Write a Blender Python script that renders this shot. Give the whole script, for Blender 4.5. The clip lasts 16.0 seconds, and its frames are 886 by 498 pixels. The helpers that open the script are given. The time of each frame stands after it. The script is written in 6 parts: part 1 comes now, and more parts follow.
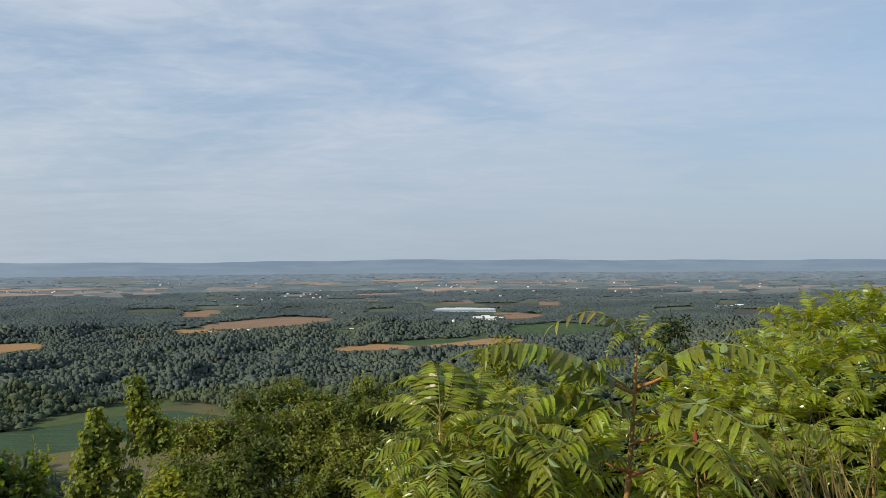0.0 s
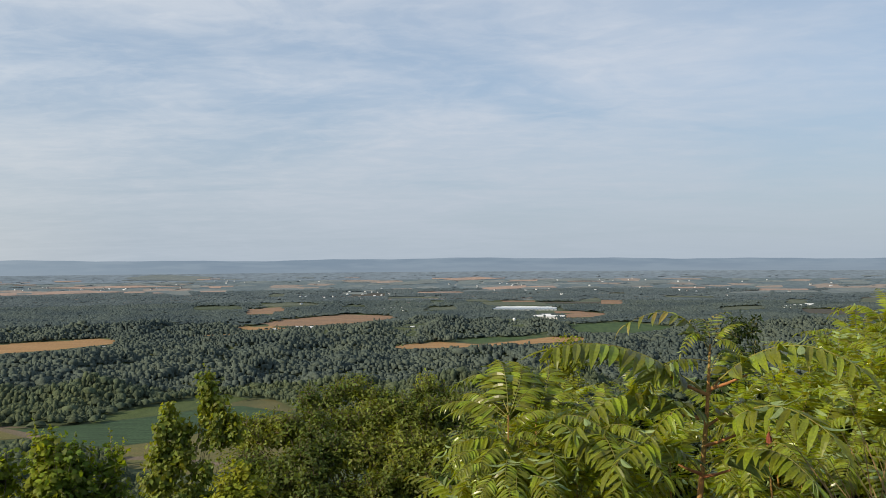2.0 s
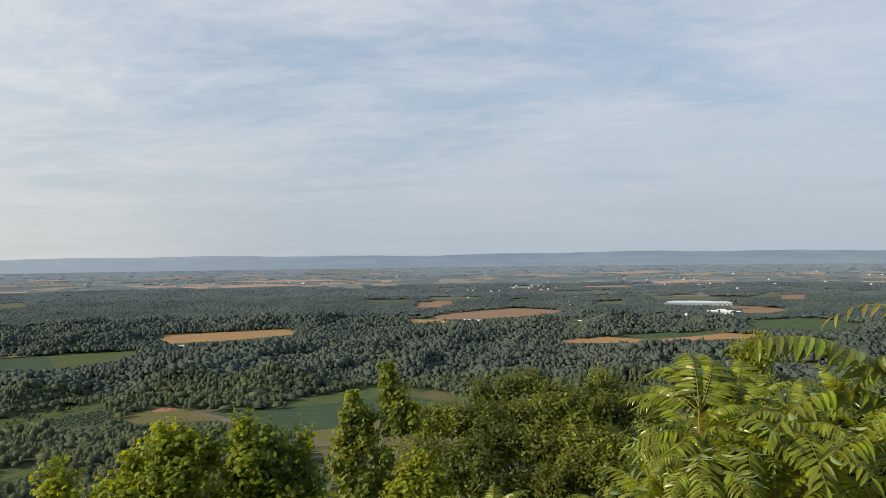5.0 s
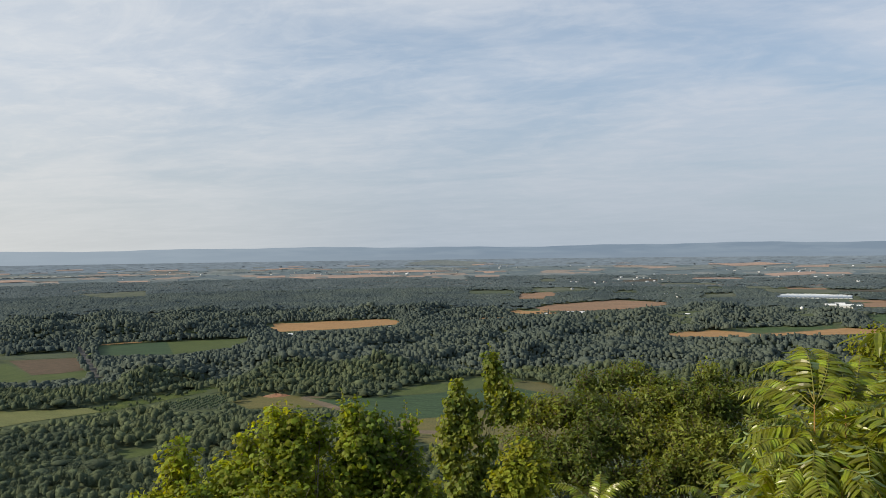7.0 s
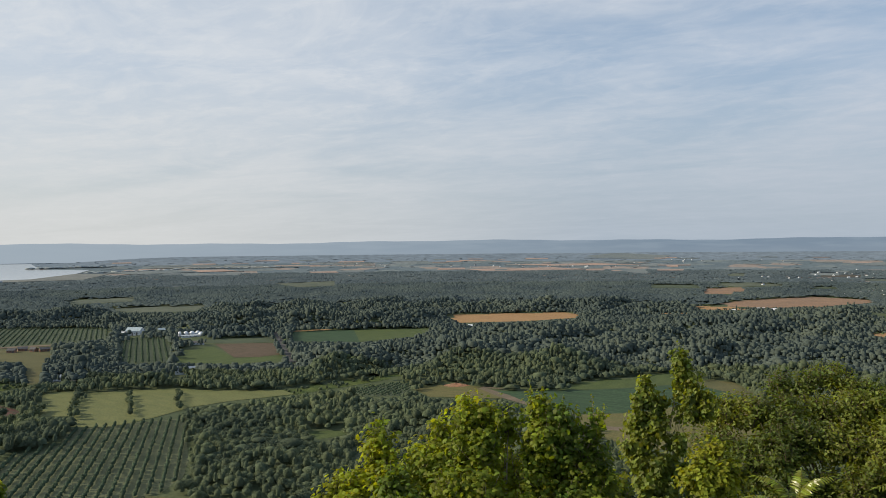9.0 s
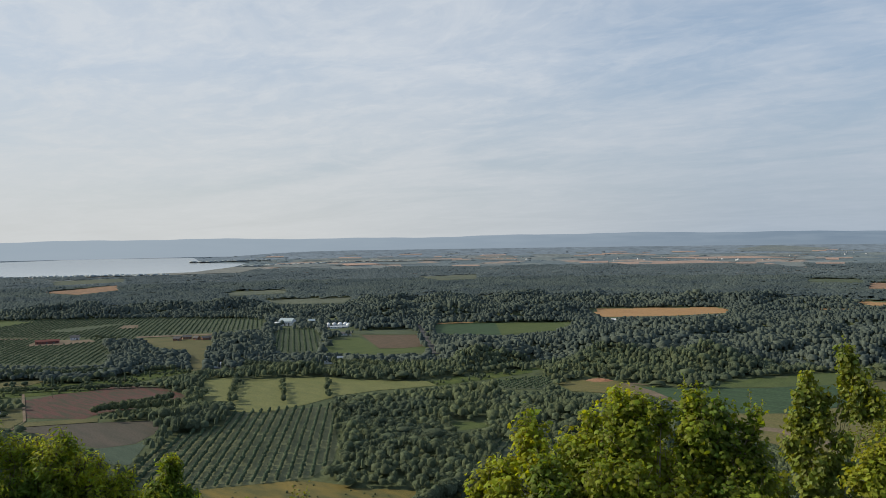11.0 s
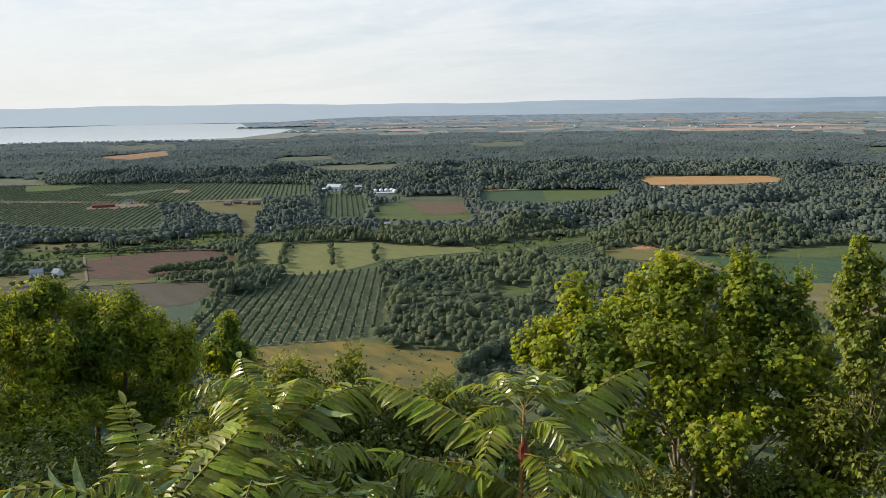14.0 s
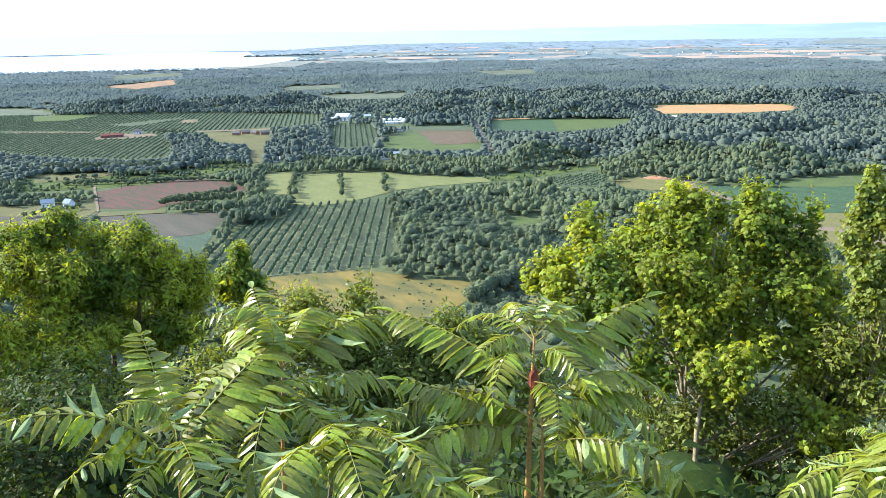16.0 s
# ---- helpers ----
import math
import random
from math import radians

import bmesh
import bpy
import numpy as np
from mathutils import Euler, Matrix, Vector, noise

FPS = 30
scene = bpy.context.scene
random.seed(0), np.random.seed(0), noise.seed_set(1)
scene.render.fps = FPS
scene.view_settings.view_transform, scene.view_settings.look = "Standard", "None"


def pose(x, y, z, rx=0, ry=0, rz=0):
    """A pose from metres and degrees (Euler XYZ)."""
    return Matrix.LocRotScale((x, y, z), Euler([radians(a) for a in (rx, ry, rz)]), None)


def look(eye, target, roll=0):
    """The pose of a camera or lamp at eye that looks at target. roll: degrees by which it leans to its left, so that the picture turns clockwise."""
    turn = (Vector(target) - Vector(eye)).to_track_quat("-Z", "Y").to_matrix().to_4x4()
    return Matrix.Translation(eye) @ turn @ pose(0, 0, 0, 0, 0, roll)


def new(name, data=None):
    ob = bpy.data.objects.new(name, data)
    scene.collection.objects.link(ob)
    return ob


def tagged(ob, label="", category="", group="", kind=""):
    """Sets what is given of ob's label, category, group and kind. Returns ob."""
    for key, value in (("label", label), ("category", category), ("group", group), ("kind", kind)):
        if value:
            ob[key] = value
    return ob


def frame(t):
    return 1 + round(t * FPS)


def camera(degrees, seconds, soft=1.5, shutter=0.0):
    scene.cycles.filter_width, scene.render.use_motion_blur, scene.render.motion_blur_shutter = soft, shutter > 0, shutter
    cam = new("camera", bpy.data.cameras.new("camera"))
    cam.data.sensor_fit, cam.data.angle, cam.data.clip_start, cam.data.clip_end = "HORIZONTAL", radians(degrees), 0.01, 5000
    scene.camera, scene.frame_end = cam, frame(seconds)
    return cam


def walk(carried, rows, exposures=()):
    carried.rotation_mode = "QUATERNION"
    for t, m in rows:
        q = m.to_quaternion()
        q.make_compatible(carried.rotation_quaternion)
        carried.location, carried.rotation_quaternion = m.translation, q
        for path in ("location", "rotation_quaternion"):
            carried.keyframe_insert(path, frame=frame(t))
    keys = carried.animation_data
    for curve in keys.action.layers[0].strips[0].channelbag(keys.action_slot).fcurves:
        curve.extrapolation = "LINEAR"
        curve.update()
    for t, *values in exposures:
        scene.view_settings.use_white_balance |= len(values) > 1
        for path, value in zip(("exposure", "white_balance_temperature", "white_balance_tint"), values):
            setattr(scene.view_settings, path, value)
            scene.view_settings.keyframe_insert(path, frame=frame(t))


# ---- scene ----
# ---------------------------------------------------------------- camera
cam = camera(55.37, 16.0, soft=0.56)
EYE = 150.0  # height of the lookout over the valley floor


def eye(x, y, z, yaw, pitch, roll):
    return pose(x, y, EYE + z, 90 + pitch, 0, yaw) @ pose(0, 0, 0, 0, 0, roll)


PATH = [
    (0, eye(-0.000, 0.000, 0.000, 0.00, 0.91, -0.42)),
    (0.5, eye(-0.012, -0.021, 0.006, 1.46, 0.85, -0.46)),
    (1, eye(-0.016, -0.032, 0.012, 2.55, 0.88, -0.49)),
    (1.5, eye(-0.019, -0.030, 0.009, 3.41, 0.85, -0.45)),
    (2, eye(-0.036, -0.029, 0.007, 4.10, 0.82, -0.41)),
    (2.5, eye(-0.053, -0.041, 0.002, 5.15, 0.69, -0.27)),
    (3, eye(-0.066, -0.039, 0.004, 6.72, 0.55, -0.26)),
    (3.5, eye(-0.080, -0.040, 0.004, 8.80, 0.53, -0.32)),
    (4, eye(-0.103, -0.077, 0.006, 11.08, 0.64, -0.51)),
    (6.5, eye(-0.126, -0.144, -0.012, 20.57, 0.03, -0.71)),
    (7, eye(-0.119, -0.170, -0.003, 22.30, -0.01, -0.69)),
    (7.5, eye(-0.125, -0.204, 0.010, 25.05, -0.14, -0.66)),
    (8, eye(-0.128, -0.304, 0.020, 27.62, -0.29, -0.66)),
    (8.5, eye(-0.102, -0.415, 0.042, 30.73, -0.39, -0.60)),
    (9, eye(-0.064, -0.548, 0.055, 34.39, -0.38, -0.55)),
    (9.5, eye(-0.058, -0.618, 0.061, 37.14, -0.42, -0.43)),
    (10, eye(-0.047, -0.690, 0.067, 39.99, -0.53, -0.51)),
    (12.5, eye(-0.032, -0.864, -0.001, 47.13, -2.25, -0.78)),
    (13, eye(-0.034, -0.863, -0.007, 47.64, -4.40, -0.66)),
    (13.5, eye(-0.035, -0.861, -0.011, 47.43, -7.27, -0.60)),
    (14, eye(-0.032, -0.863, -0.013, 47.21, -9.69, -0.79)),
    (14.5, eye(-0.035, -0.864, -0.015, 46.35, -11.79, -0.74)),
    (15, eye(-0.039, -0.865, -0.017, 45.91, -13.48, -0.85)),
    (15.5, eye(-0.045, -0.864, -0.019, 46.09, -13.91, -0.81)),
    (16, eye(-0.040, -0.861, -0.015, 47.95, -14.42, -0.97)),
]
EXPOSURES = [(0.0, 0.0, 6300, 9), (4.0, 0.08, 6700, 10), (8.0, 0.0, 6500, 10), (10.0, -0.05, 6450, 10), (12.5, -0.15, 6250, 9), (13.5, 0.2, 6350, 9), (14.5, 0.52, 6650, 11),
             (15.3, 0.95, 6650, 13), (16.0, 1.6, 5600, 7)]
walk(cam, PATH, EXPOSURES)

# ---------------------------------------------------------------- sky and sun
SUN_BEARING, SUN_HEIGHT = 124.0, 28.0  # degrees to the left of +y, degrees up


def bearing(az, r=1.0):
    """The point at that many degrees to the left of +y, r metres off."""
    a = radians(az)
    return -r * math.sin(a), r * math.cos(a)


world = bpy.data.worlds.new("sky")
scene.world = world
world.use_nodes = True
wn, wl = world.node_tree.nodes, world.node_tree.links
wn.clear()


def wnode(kind, **values):
    n = wn.new(kind)
    for k, v in values.items():
        n.inputs[k].default_value = v
    return n


def wmath(op, a, b=None):
    n = wn.new("ShaderNodeMath")
    n.operation = op
    for i, v in enumerate((a, b)):
        if v is None:
            continue
        if isinstance(v, (int, float)):
            n.inputs[i].default_value = v
        else:
            wl.new(v, n.inputs[i])
    return n.outputs[0]


def wmix(fac, a, b):
    n = wn.new("ShaderNodeMix")
    n.data_type = "RGBA"
    for sock, v in ((n.inputs[0], fac), (n.inputs[6], a), (n.inputs[7], b)):
        if isinstance(v, (int, float, tuple)):
            sock.default_value = v
        else:
            wl.new(v, sock)
    return n.outputs[2]


sky = wn.new("ShaderNodeTexSky")
sky.sky_type = "NISHITA"
sky.sun_disc = False
sky.sun_elevation = radians(SUN_HEIGHT)
sky.sun_rotation = radians(-SUN_BEARING)
sky.altitude = 200
sky.air_density, sky.dust_density, sky.ozone_density = 1.0, 1.2, 1.0
coord = wn.new("ShaderNodeTexCoord")
split = wn.new("ShaderNodeSeparateXYZ")
wl.new(coord.outputs["Generated"], split.inputs[0])
up = wmath("MAXIMUM", split.outputs[2], 0.0)
lift = wmath("ADD", up, 0.10)
flat = wn.new("ShaderNodeCombineXYZ")
wl.new(wmath("DIVIDE", split.outputs[0], lift), flat.inputs[0])
wl.new(wmath("DIVIDE", split.outputs[1], lift), flat.inputs[1])


def cirrus(scale, turn, stretch, detail, rough, warp, lo, hi):
    m = wn.new("ShaderNodeMapping")
    m.inputs["Rotation"].default_value = (0, 0, radians(turn))
    m.inputs["Scale"].default_value = (scale, scale * stretch, scale)
    wl.new(flat.outputs[0], m.inputs[0])
    n = wnode("ShaderNodeTexNoise", Scale=1.0, Detail=detail, Roughness=rough, Distortion=warp)
    wl.new(m.outputs[0], n.inputs["Vector"])
    r = wn.new("ShaderNodeMapRange")
    r.interpolation_type = "SMOOTHSTEP"
    wl.new(n.outputs[0], r.inputs[0])
    r.inputs[1].default_value, r.inputs[2].default_value = lo, hi
    return r.outputs[0]


veil = cirrus(0.42, 20, 1.5, 6, 0.52, 0.8, 0.34, 0.60)
wisps = cirrus(1.5, 62, 1.3, 12, 0.64, 1.0, 0.38, 0.68)
flecks = cirrus(5.2, 15, 1.5, 8, 0.6, 0.6, 0.40, 0.68)
cover = wmath("ADD", wmath("ADD", wmath("MULTIPLY", veil, 0.42), 0.20), wmath("ADD", wmath("MULTIPLY", wisps, 0.24), wmath("MULTIPLY", flecks, 0.14)))
# the veil thins out towards the right of the valley
east = wn.new("ShaderNodeMapRange")
east.interpolation_type = "SMOOTHSTEP"
wl.new(wmath("ADD", wmath("MULTIPLY", split.outputs[0], 0.92), wmath("MULTIPLY", split.outputs[1], -0.38)), east.inputs[0])
east.inputs[1].default_value, east.inputs[2].default_value = -0.5, 0.25
east.inputs[3].default_value, east.inputs[4].default_value = 1.0, 0.42
cloud = wmath("MULTIPLY", cover, east.outputs[0])
near_ground = wn.new("ShaderNodeMapRange")
wl.new(split.outputs[2], near_ground.inputs[0])
near_ground.inputs[1].default_value, near_ground.inputs[2].default_value = 0.0, 0.20
near_ground.inputs[3].default_value, near_ground.inputs[4].default_value = 0.85, 0.0
clear = wmix(0.5, sky.outputs[0], (3.1, 4.6, 6.6, 1))
sunward = wn.new("ShaderNodeMapRange")
wl.new(wmath("ADD", wmath("MULTIPLY", split.outputs[0], 0.92), wmath("MULTIPLY", split.outputs[1], -0.38)), sunward.inputs[0])
sunward.inputs[1].default_value, sunward.inputs[2].default_value = -0.98, -0.45
sunward.inputs[3].default_value, sunward.inputs[4].default_value = 1.0, 0.0
clouded = wmix(wmath("MINIMUM", cloud, 0.92), clear, wmix(sunward.outputs[0], (5.75, 6.2, 6.95, 1), (6.6, 6.95, 7.3, 1)))
glow = wn.new("ShaderNodeMapRange")
wl.new(wmath("ADD", wmath("MULTIPLY", split.outputs[0], 0.92), wmath("MULTIPLY", split.outputs[1], -0.38)), glow.inputs[0])
glow.inputs[1].default_value, glow.inputs[2].default_value = -0.98, -0.72
glow.inputs[3].default_value, glow.inputs[4].default_value = 1.0, 0.10
haze = wmix(glow.outputs[0], (3.6, 4.3, 5.1, 1), (6.4, 6.45, 6.25, 1))
hazy = wmix(near_ground.outputs[0], clouded, haze)
ground_half = wmix(wmath("GREATER_THAN", split.outputs[2], -0.02), (1.2, 1.5, 1.4, 1), hazy)
back = wnode("ShaderNodeBackground", Strength=0.105)
wl.new(ground_half, back.inputs[0])
wl.new(back.outputs[0], wn.new("ShaderNodeOutputWorld").inputs[0])

sun = new("sun", bpy.data.lights.new("sun", "SUN"))
sun.data.energy, sun.data.angle, sun.data.color = 5.0, radians(0.6), (1.0, 0.88, 0.66)
sx, sy = bearing(SUN_BEARING, math.cos(radians(SUN_HEIGHT)))
sun.matrix_world = look((sx * 100, sy * 100, 100 * math.sin(radians(SUN_HEIGHT)) + EYE), (0, 0, EYE))

# ---------------------------------------------------------------- materials
MATS = {}


def material(name, rgb, other=None, scale=1.0, detail=4.0, rough=0.8, bump=0.0, spec=0.06, stretch=(1, 1, 1), fine=None,
             translucent=0.0, island=0.0, metal=0.0, low=0.35, high=0.65, turn=0.0, sheen=0.0, through_leaf=(1.8, 1.6, 0.38)):
    """Two colours mixed by noise at one scale, with a finer grain over it, relief and, for leaves, light through them."""
    m = bpy.data.materials.new(name)
    m.use_nodes = True
    t = m.node_tree
    t.nodes.clear()
    tc = t.nodes.new("ShaderNodeTexCoord")
    mp = t.nodes.new("ShaderNodeMapping")
    mp.inputs["Scale"].default_value = stretch
    mp.inputs["Rotation"].default_value = (0, 0, radians(turn))
    t.links.new(tc.outputs["Object"], mp.inputs[0])
    n1 = t.nodes.new("ShaderNodeTexNoise")
    n1.inputs["Scale"].default_value, n1.inputs["Detail"].default_value = scale, detail
    t.links.new(mp.outputs[0], n1.inputs["Vector"])
    ramp = t.nodes.new("ShaderNodeMapRange")
    ramp.inputs[1].default_value, ramp.inputs[2].default_value = low, high
    t.links.new(n1.outputs[0], ramp.inputs[0])
    mix = t.nodes.new("ShaderNodeMix")
    mix.data_type = "RGBA"
    other = other or tuple(c * 0.75 for c in rgb)
    mix.inputs[6].default_value, mix.inputs[7].default_value = (*other, 1), (*rgb, 1)
    t.links.new(ramp.outputs[0], mix.inputs[0])
    colour = mix.outputs[2]
    n2 = t.nodes.new("ShaderNodeTexNoise")
    n2.inputs["Scale"].default_value, n2.inputs["Detail"].default_value = fine or scale * 7, 3
    t.links.new(tc.outputs["Object"], n2.inputs["Vector"])
    hsv = t.nodes.new("ShaderNodeHueSaturation")
    t.links.new(colour, hsv.inputs["Color"])
    grain = t.nodes.new("ShaderNodeMapRange")
    grain.inputs[1].default_value, grain.inputs[2].default_value = 0.3, 0.7
    grain.inputs[3].default_value, grain.inputs[4].default_value = 0.8, 1.2
    t.links.new(n2.outputs[0], grain.inputs[0])
    value = grain.outputs[0]
    if island:
        geo = t.nodes.new("ShaderNodeNewGeometry")
        spread = t.nodes.new("ShaderNodeMapRange")
        spread.inputs[3].default_value, spread.inputs[4].default_value = 1 - island, 1 + island
        t.links.new(geo.outputs["Random Per Island"], spread.inputs[0])
        mul = t.nodes.new("ShaderNodeMath")
        mul.operation = "MULTIPLY"
        t.links.new(spread.outputs[0], mul.inputs[0])
        t.links.new(value, mul.inputs[1])
        value = mul.outputs[0]
        hue = t.nodes.new("ShaderNodeMapRange")
        hue.inputs[3].default_value, hue.inputs[4].default_value = 0.5 - island * 0.05, 0.5 + island * 0.05
        t.links.new(geo.outputs["Random Per Island"], hue.inputs[0])
        t.links.new(hue.outputs[0], hsv.inputs["Hue"])
    t.links.new(value, hsv.inputs["Value"])
    b = t.nodes.new("ShaderNodeBsdfPrincipled")
    t.links.new(hsv.outputs[0], b.inputs["Base Color"])
    b.inputs["Roughness"].default_value, b.inputs["Specular IOR Level"].default_value = rough, spec
    b.inputs["Metallic"].default_value = metal
    if sheen:
        b.inputs["Sheen Weight"].default_value, b.inputs["Sheen Roughness"].default_value = sheen, 0.5
    if bump:
        bp = t.nodes.new("ShaderNodeBump")
        bp.inputs["Strength"].default_value, bp.inputs["Distance"].default_value = bump, 1.0 / (fine or scale * 7)
        t.links.new(n2.outputs[0], bp.inputs["Height"])
        t.links.new(bp.outputs[0], b.inputs["Normal"])
    out = t.nodes.new("ShaderNodeOutputMaterial")
    final = b.outputs[0]
    if translucent:
        tr = t.nodes.new("ShaderNodeBsdfTranslucent")
        gain = t.nodes.new("ShaderNodeMix")
        gain.data_type, gain.blend_type = "RGBA", "MULTIPLY"
        gain.inputs[0].default_value = 1.0
        gain.inputs[7].default_value = (*through_leaf, 1)
        t.links.new(hsv.outputs[0], gain.inputs[6])
        t.links.new(gain.outputs[2], tr.inputs[0])
        ms = t.nodes.new("ShaderNodeMixShader")
        ms.inputs[0].default_value = translucent
        t.links.new(final, ms.inputs[1])
        t.links.new(tr.outputs[0], ms.inputs[2])
        final = ms.outputs[0]
    t.links.new(final, out.inputs[0])
    MATS[name] = m
    return m


# ground covers
material("hillside", (0.060, 0.075, 0.030), (0.035, 0.036, 0.020), 0.15, fine=3.0, bump=0.4)
material("wood_floor", (0.088, 0.104, 0.052), (0.062, 0.080, 0.044), 0.02, fine=0.3)
# haze over the far plain is put into these ground colours as blue-grey
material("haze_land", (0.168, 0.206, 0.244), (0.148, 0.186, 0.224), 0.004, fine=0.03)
fl = material("far_haze_land", (0.10, 0.14, 0.15), None, 0.006, fine=0.05)
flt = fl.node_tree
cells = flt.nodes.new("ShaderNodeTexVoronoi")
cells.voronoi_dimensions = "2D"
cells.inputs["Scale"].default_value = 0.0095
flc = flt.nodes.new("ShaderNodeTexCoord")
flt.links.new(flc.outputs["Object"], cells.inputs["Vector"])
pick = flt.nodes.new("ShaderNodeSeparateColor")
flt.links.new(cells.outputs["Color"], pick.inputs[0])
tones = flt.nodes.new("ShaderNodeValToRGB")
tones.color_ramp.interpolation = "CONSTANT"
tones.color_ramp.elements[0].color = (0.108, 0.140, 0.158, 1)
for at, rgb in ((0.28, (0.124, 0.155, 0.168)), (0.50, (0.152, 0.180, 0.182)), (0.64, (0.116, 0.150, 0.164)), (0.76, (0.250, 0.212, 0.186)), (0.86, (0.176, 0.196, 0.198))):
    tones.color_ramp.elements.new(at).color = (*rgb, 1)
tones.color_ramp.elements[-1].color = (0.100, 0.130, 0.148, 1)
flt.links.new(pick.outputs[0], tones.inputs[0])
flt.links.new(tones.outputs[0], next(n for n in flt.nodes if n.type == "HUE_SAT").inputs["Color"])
material("grass_lit", (0.150, 0.156, 0.066), (0.116, 0.130, 0.056), 0.035, detail=7, fine=0.6, stretch=(1, 3, 1), turn=52, low=0.3, high=0.7)
material("grass_green", (0.081, 0.104, 0.040), (0.063, 0.085, 0.034), 0.03, fine=0.4, stretch=(3, 1, 1))
material("grass_dry", (0.118, 0.110, 0.054), (0.086, 0.090, 0.044), 0.03, detail=7, fine=0.5)
material("grass_dry2", (0.111, 0.111, 0.046), (0.141, 0.122, 0.054), 0.03, fine=0.5, stretch=(1, 4, 1), turn=30)
material("grass_gold", (0.178, 0.138, 0.046), (0.086, 0.088, 0.040), 0.035, detail=9, fine=1.5, bump=0.5, low=0.36, high=0.64, stretch=(1, 2.5, 1), turn=40)
material("grass_scrub", (0.089, 0.111, 0.034), (0.044, 0.067, 0.023), 0.05, fine=0.4, bump=0.5)
material("grass_pale", (0.110, 0.122, 0.086), (0.086, 0.102, 0.078), 0.01, fine=0.1)
material("orchard_grass", (0.134, 0.145, 0.082), (0.106, 0.120, 0.070), 0.05, fine=0.6)
# darker copy of the orchard grass, for all orchards but the main one
material("orchard_dark", (0.092, 0.110, 0.068), (0.076, 0.094, 0.060), 0.05, fine=0.6)
material("soil_red", (0.104, 0.056, 0.050), (0.064, 0.060, 0.044), 0.035, fine=0.6, stretch=(1, 7, 1), turn=52, low=0.42, high=0.58)
material("soil_grey", (0.088, 0.077, 0.064), (0.068, 0.066, 0.054), 0.02, fine=0.7, stretch=(1, 6, 1), turn=35)
material("soil_brown", (0.122, 0.090, 0.064), (0.084, 0.066, 0.046), 0.06, fine=0.5, stretch=(1, 4, 1), turn=35)
material("crop_blue", (0.066, 0.090, 0.066), (0.054, 0.076, 0.056), 0.03, fine=0.8, stretch=(1, 6, 1))
material("crop_pale", (0.082, 0.100, 0.064), (0.068, 0.086, 0.056), 0.03, fine=0.4)
material("crop_green", (0.066, 0.100, 0.042), (0.049, 0.078, 0.035), 0.015, fine=0.3, stretch=(5, 1, 1), turn=30, low=0.42, high=0.58)
material("crop_dark", (0.052, 0.086, 0.046), (0.040, 0.066, 0.038), 0.02, fine=0.3, stretch=(1, 7, 1), turn=-15, low=0.42, high=0.58)
material("stubble", (0.340, 0.208, 0.102), (0.270, 0.165, 0.082), 0.012, fine=0.2, stretch=(1, 9, 1), turn=20)
material("stubble_red", (0.262, 0.166, 0.106), (0.200, 0.138, 0.096), 0.01, fine=0.15, stretch=(1, 6, 1), turn=70)
material("dirt", (0.178, 0.137, 0.101), (0.126, 0.107, 0.076), 0.05, fine=0.6)
# far fields with the plain's haze mixed into their base colour
material("far_haze_pale", (0.165, 0.185, 0.180), (0.132, 0.158, 0.166), 0.01, fine=0.1)
material("far_haze_tan", (0.360, 0.255, 0.205), (0.270, 0.214, 0.186), 0.008, fine=0.1)
material("asphalt", (0.10, 0.10, 0.10), (0.07, 0.07, 0.07), 0.2)
material("mud", (0.185, 0.190, 0.172), (0.155, 0.165, 0.155), 0.01, rough=0.7)
# woods, from the foot of the hill outwards: haze is painted in as bluer, then paler leaves
material("leaf_wood", (0.106, 0.128, 0.072), (0.076, 0.097, 0.066), 0.012, fine=0.9, rough=0.9, spec=0.02, island=0.15, translucent=0.16, low=0.38, high=0.62, bump=0.5, through_leaf=(1.15, 1.2, 0.9))
material("leaf_haze_midwood", (0.090, 0.110, 0.090), (0.070, 0.090, 0.083), 0.006, detail=3, fine=0.5, rough=0.9, spec=0.02, island=0.13, translucent=0.12, low=0.38, high=0.62, bump=0.5, through_leaf=(1.15, 1.2, 0.95))
material("leaf_haze_farwood", (0.092, 0.115, 0.108), (0.066, 0.087, 0.092), 0.005, detail=3, fine=0.3, rough=0.9, spec=0.02, island=0.12, translucent=0.12, low=0.40, high=0.60, bump=0.3, through_leaf=(1.15, 1.2, 0.95))
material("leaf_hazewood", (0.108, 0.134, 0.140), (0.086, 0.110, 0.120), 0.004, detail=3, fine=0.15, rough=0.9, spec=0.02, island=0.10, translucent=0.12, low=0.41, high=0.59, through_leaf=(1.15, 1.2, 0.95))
material("leaf_haze_distant", (0.136, 0.168, 0.188), (0.114, 0.146, 0.168), 0.006, fine=0.1, rough=0.9, spec=0.02, island=0.08)
# shore trees lightened most, for the haze across the bay
material("leaf_haze_shore", (0.350, 0.385, 0.385), (0.300, 0.340, 0.350), 0.006, fine=0.1, rough=0.9, spec=0.02, island=0.10)
material("leaf_scrub", (0.125, 0.148, 0.060), (0.080, 0.106, 0.048), 0.02, fine=0.9, rough=0.8, island=0.15, bump=0.4)
material("leaf_orchard", (0.070, 0.098, 0.058), (0.050, 0.074, 0.046), 0.08, fine=0.9, rough=0.85, island=0.2)
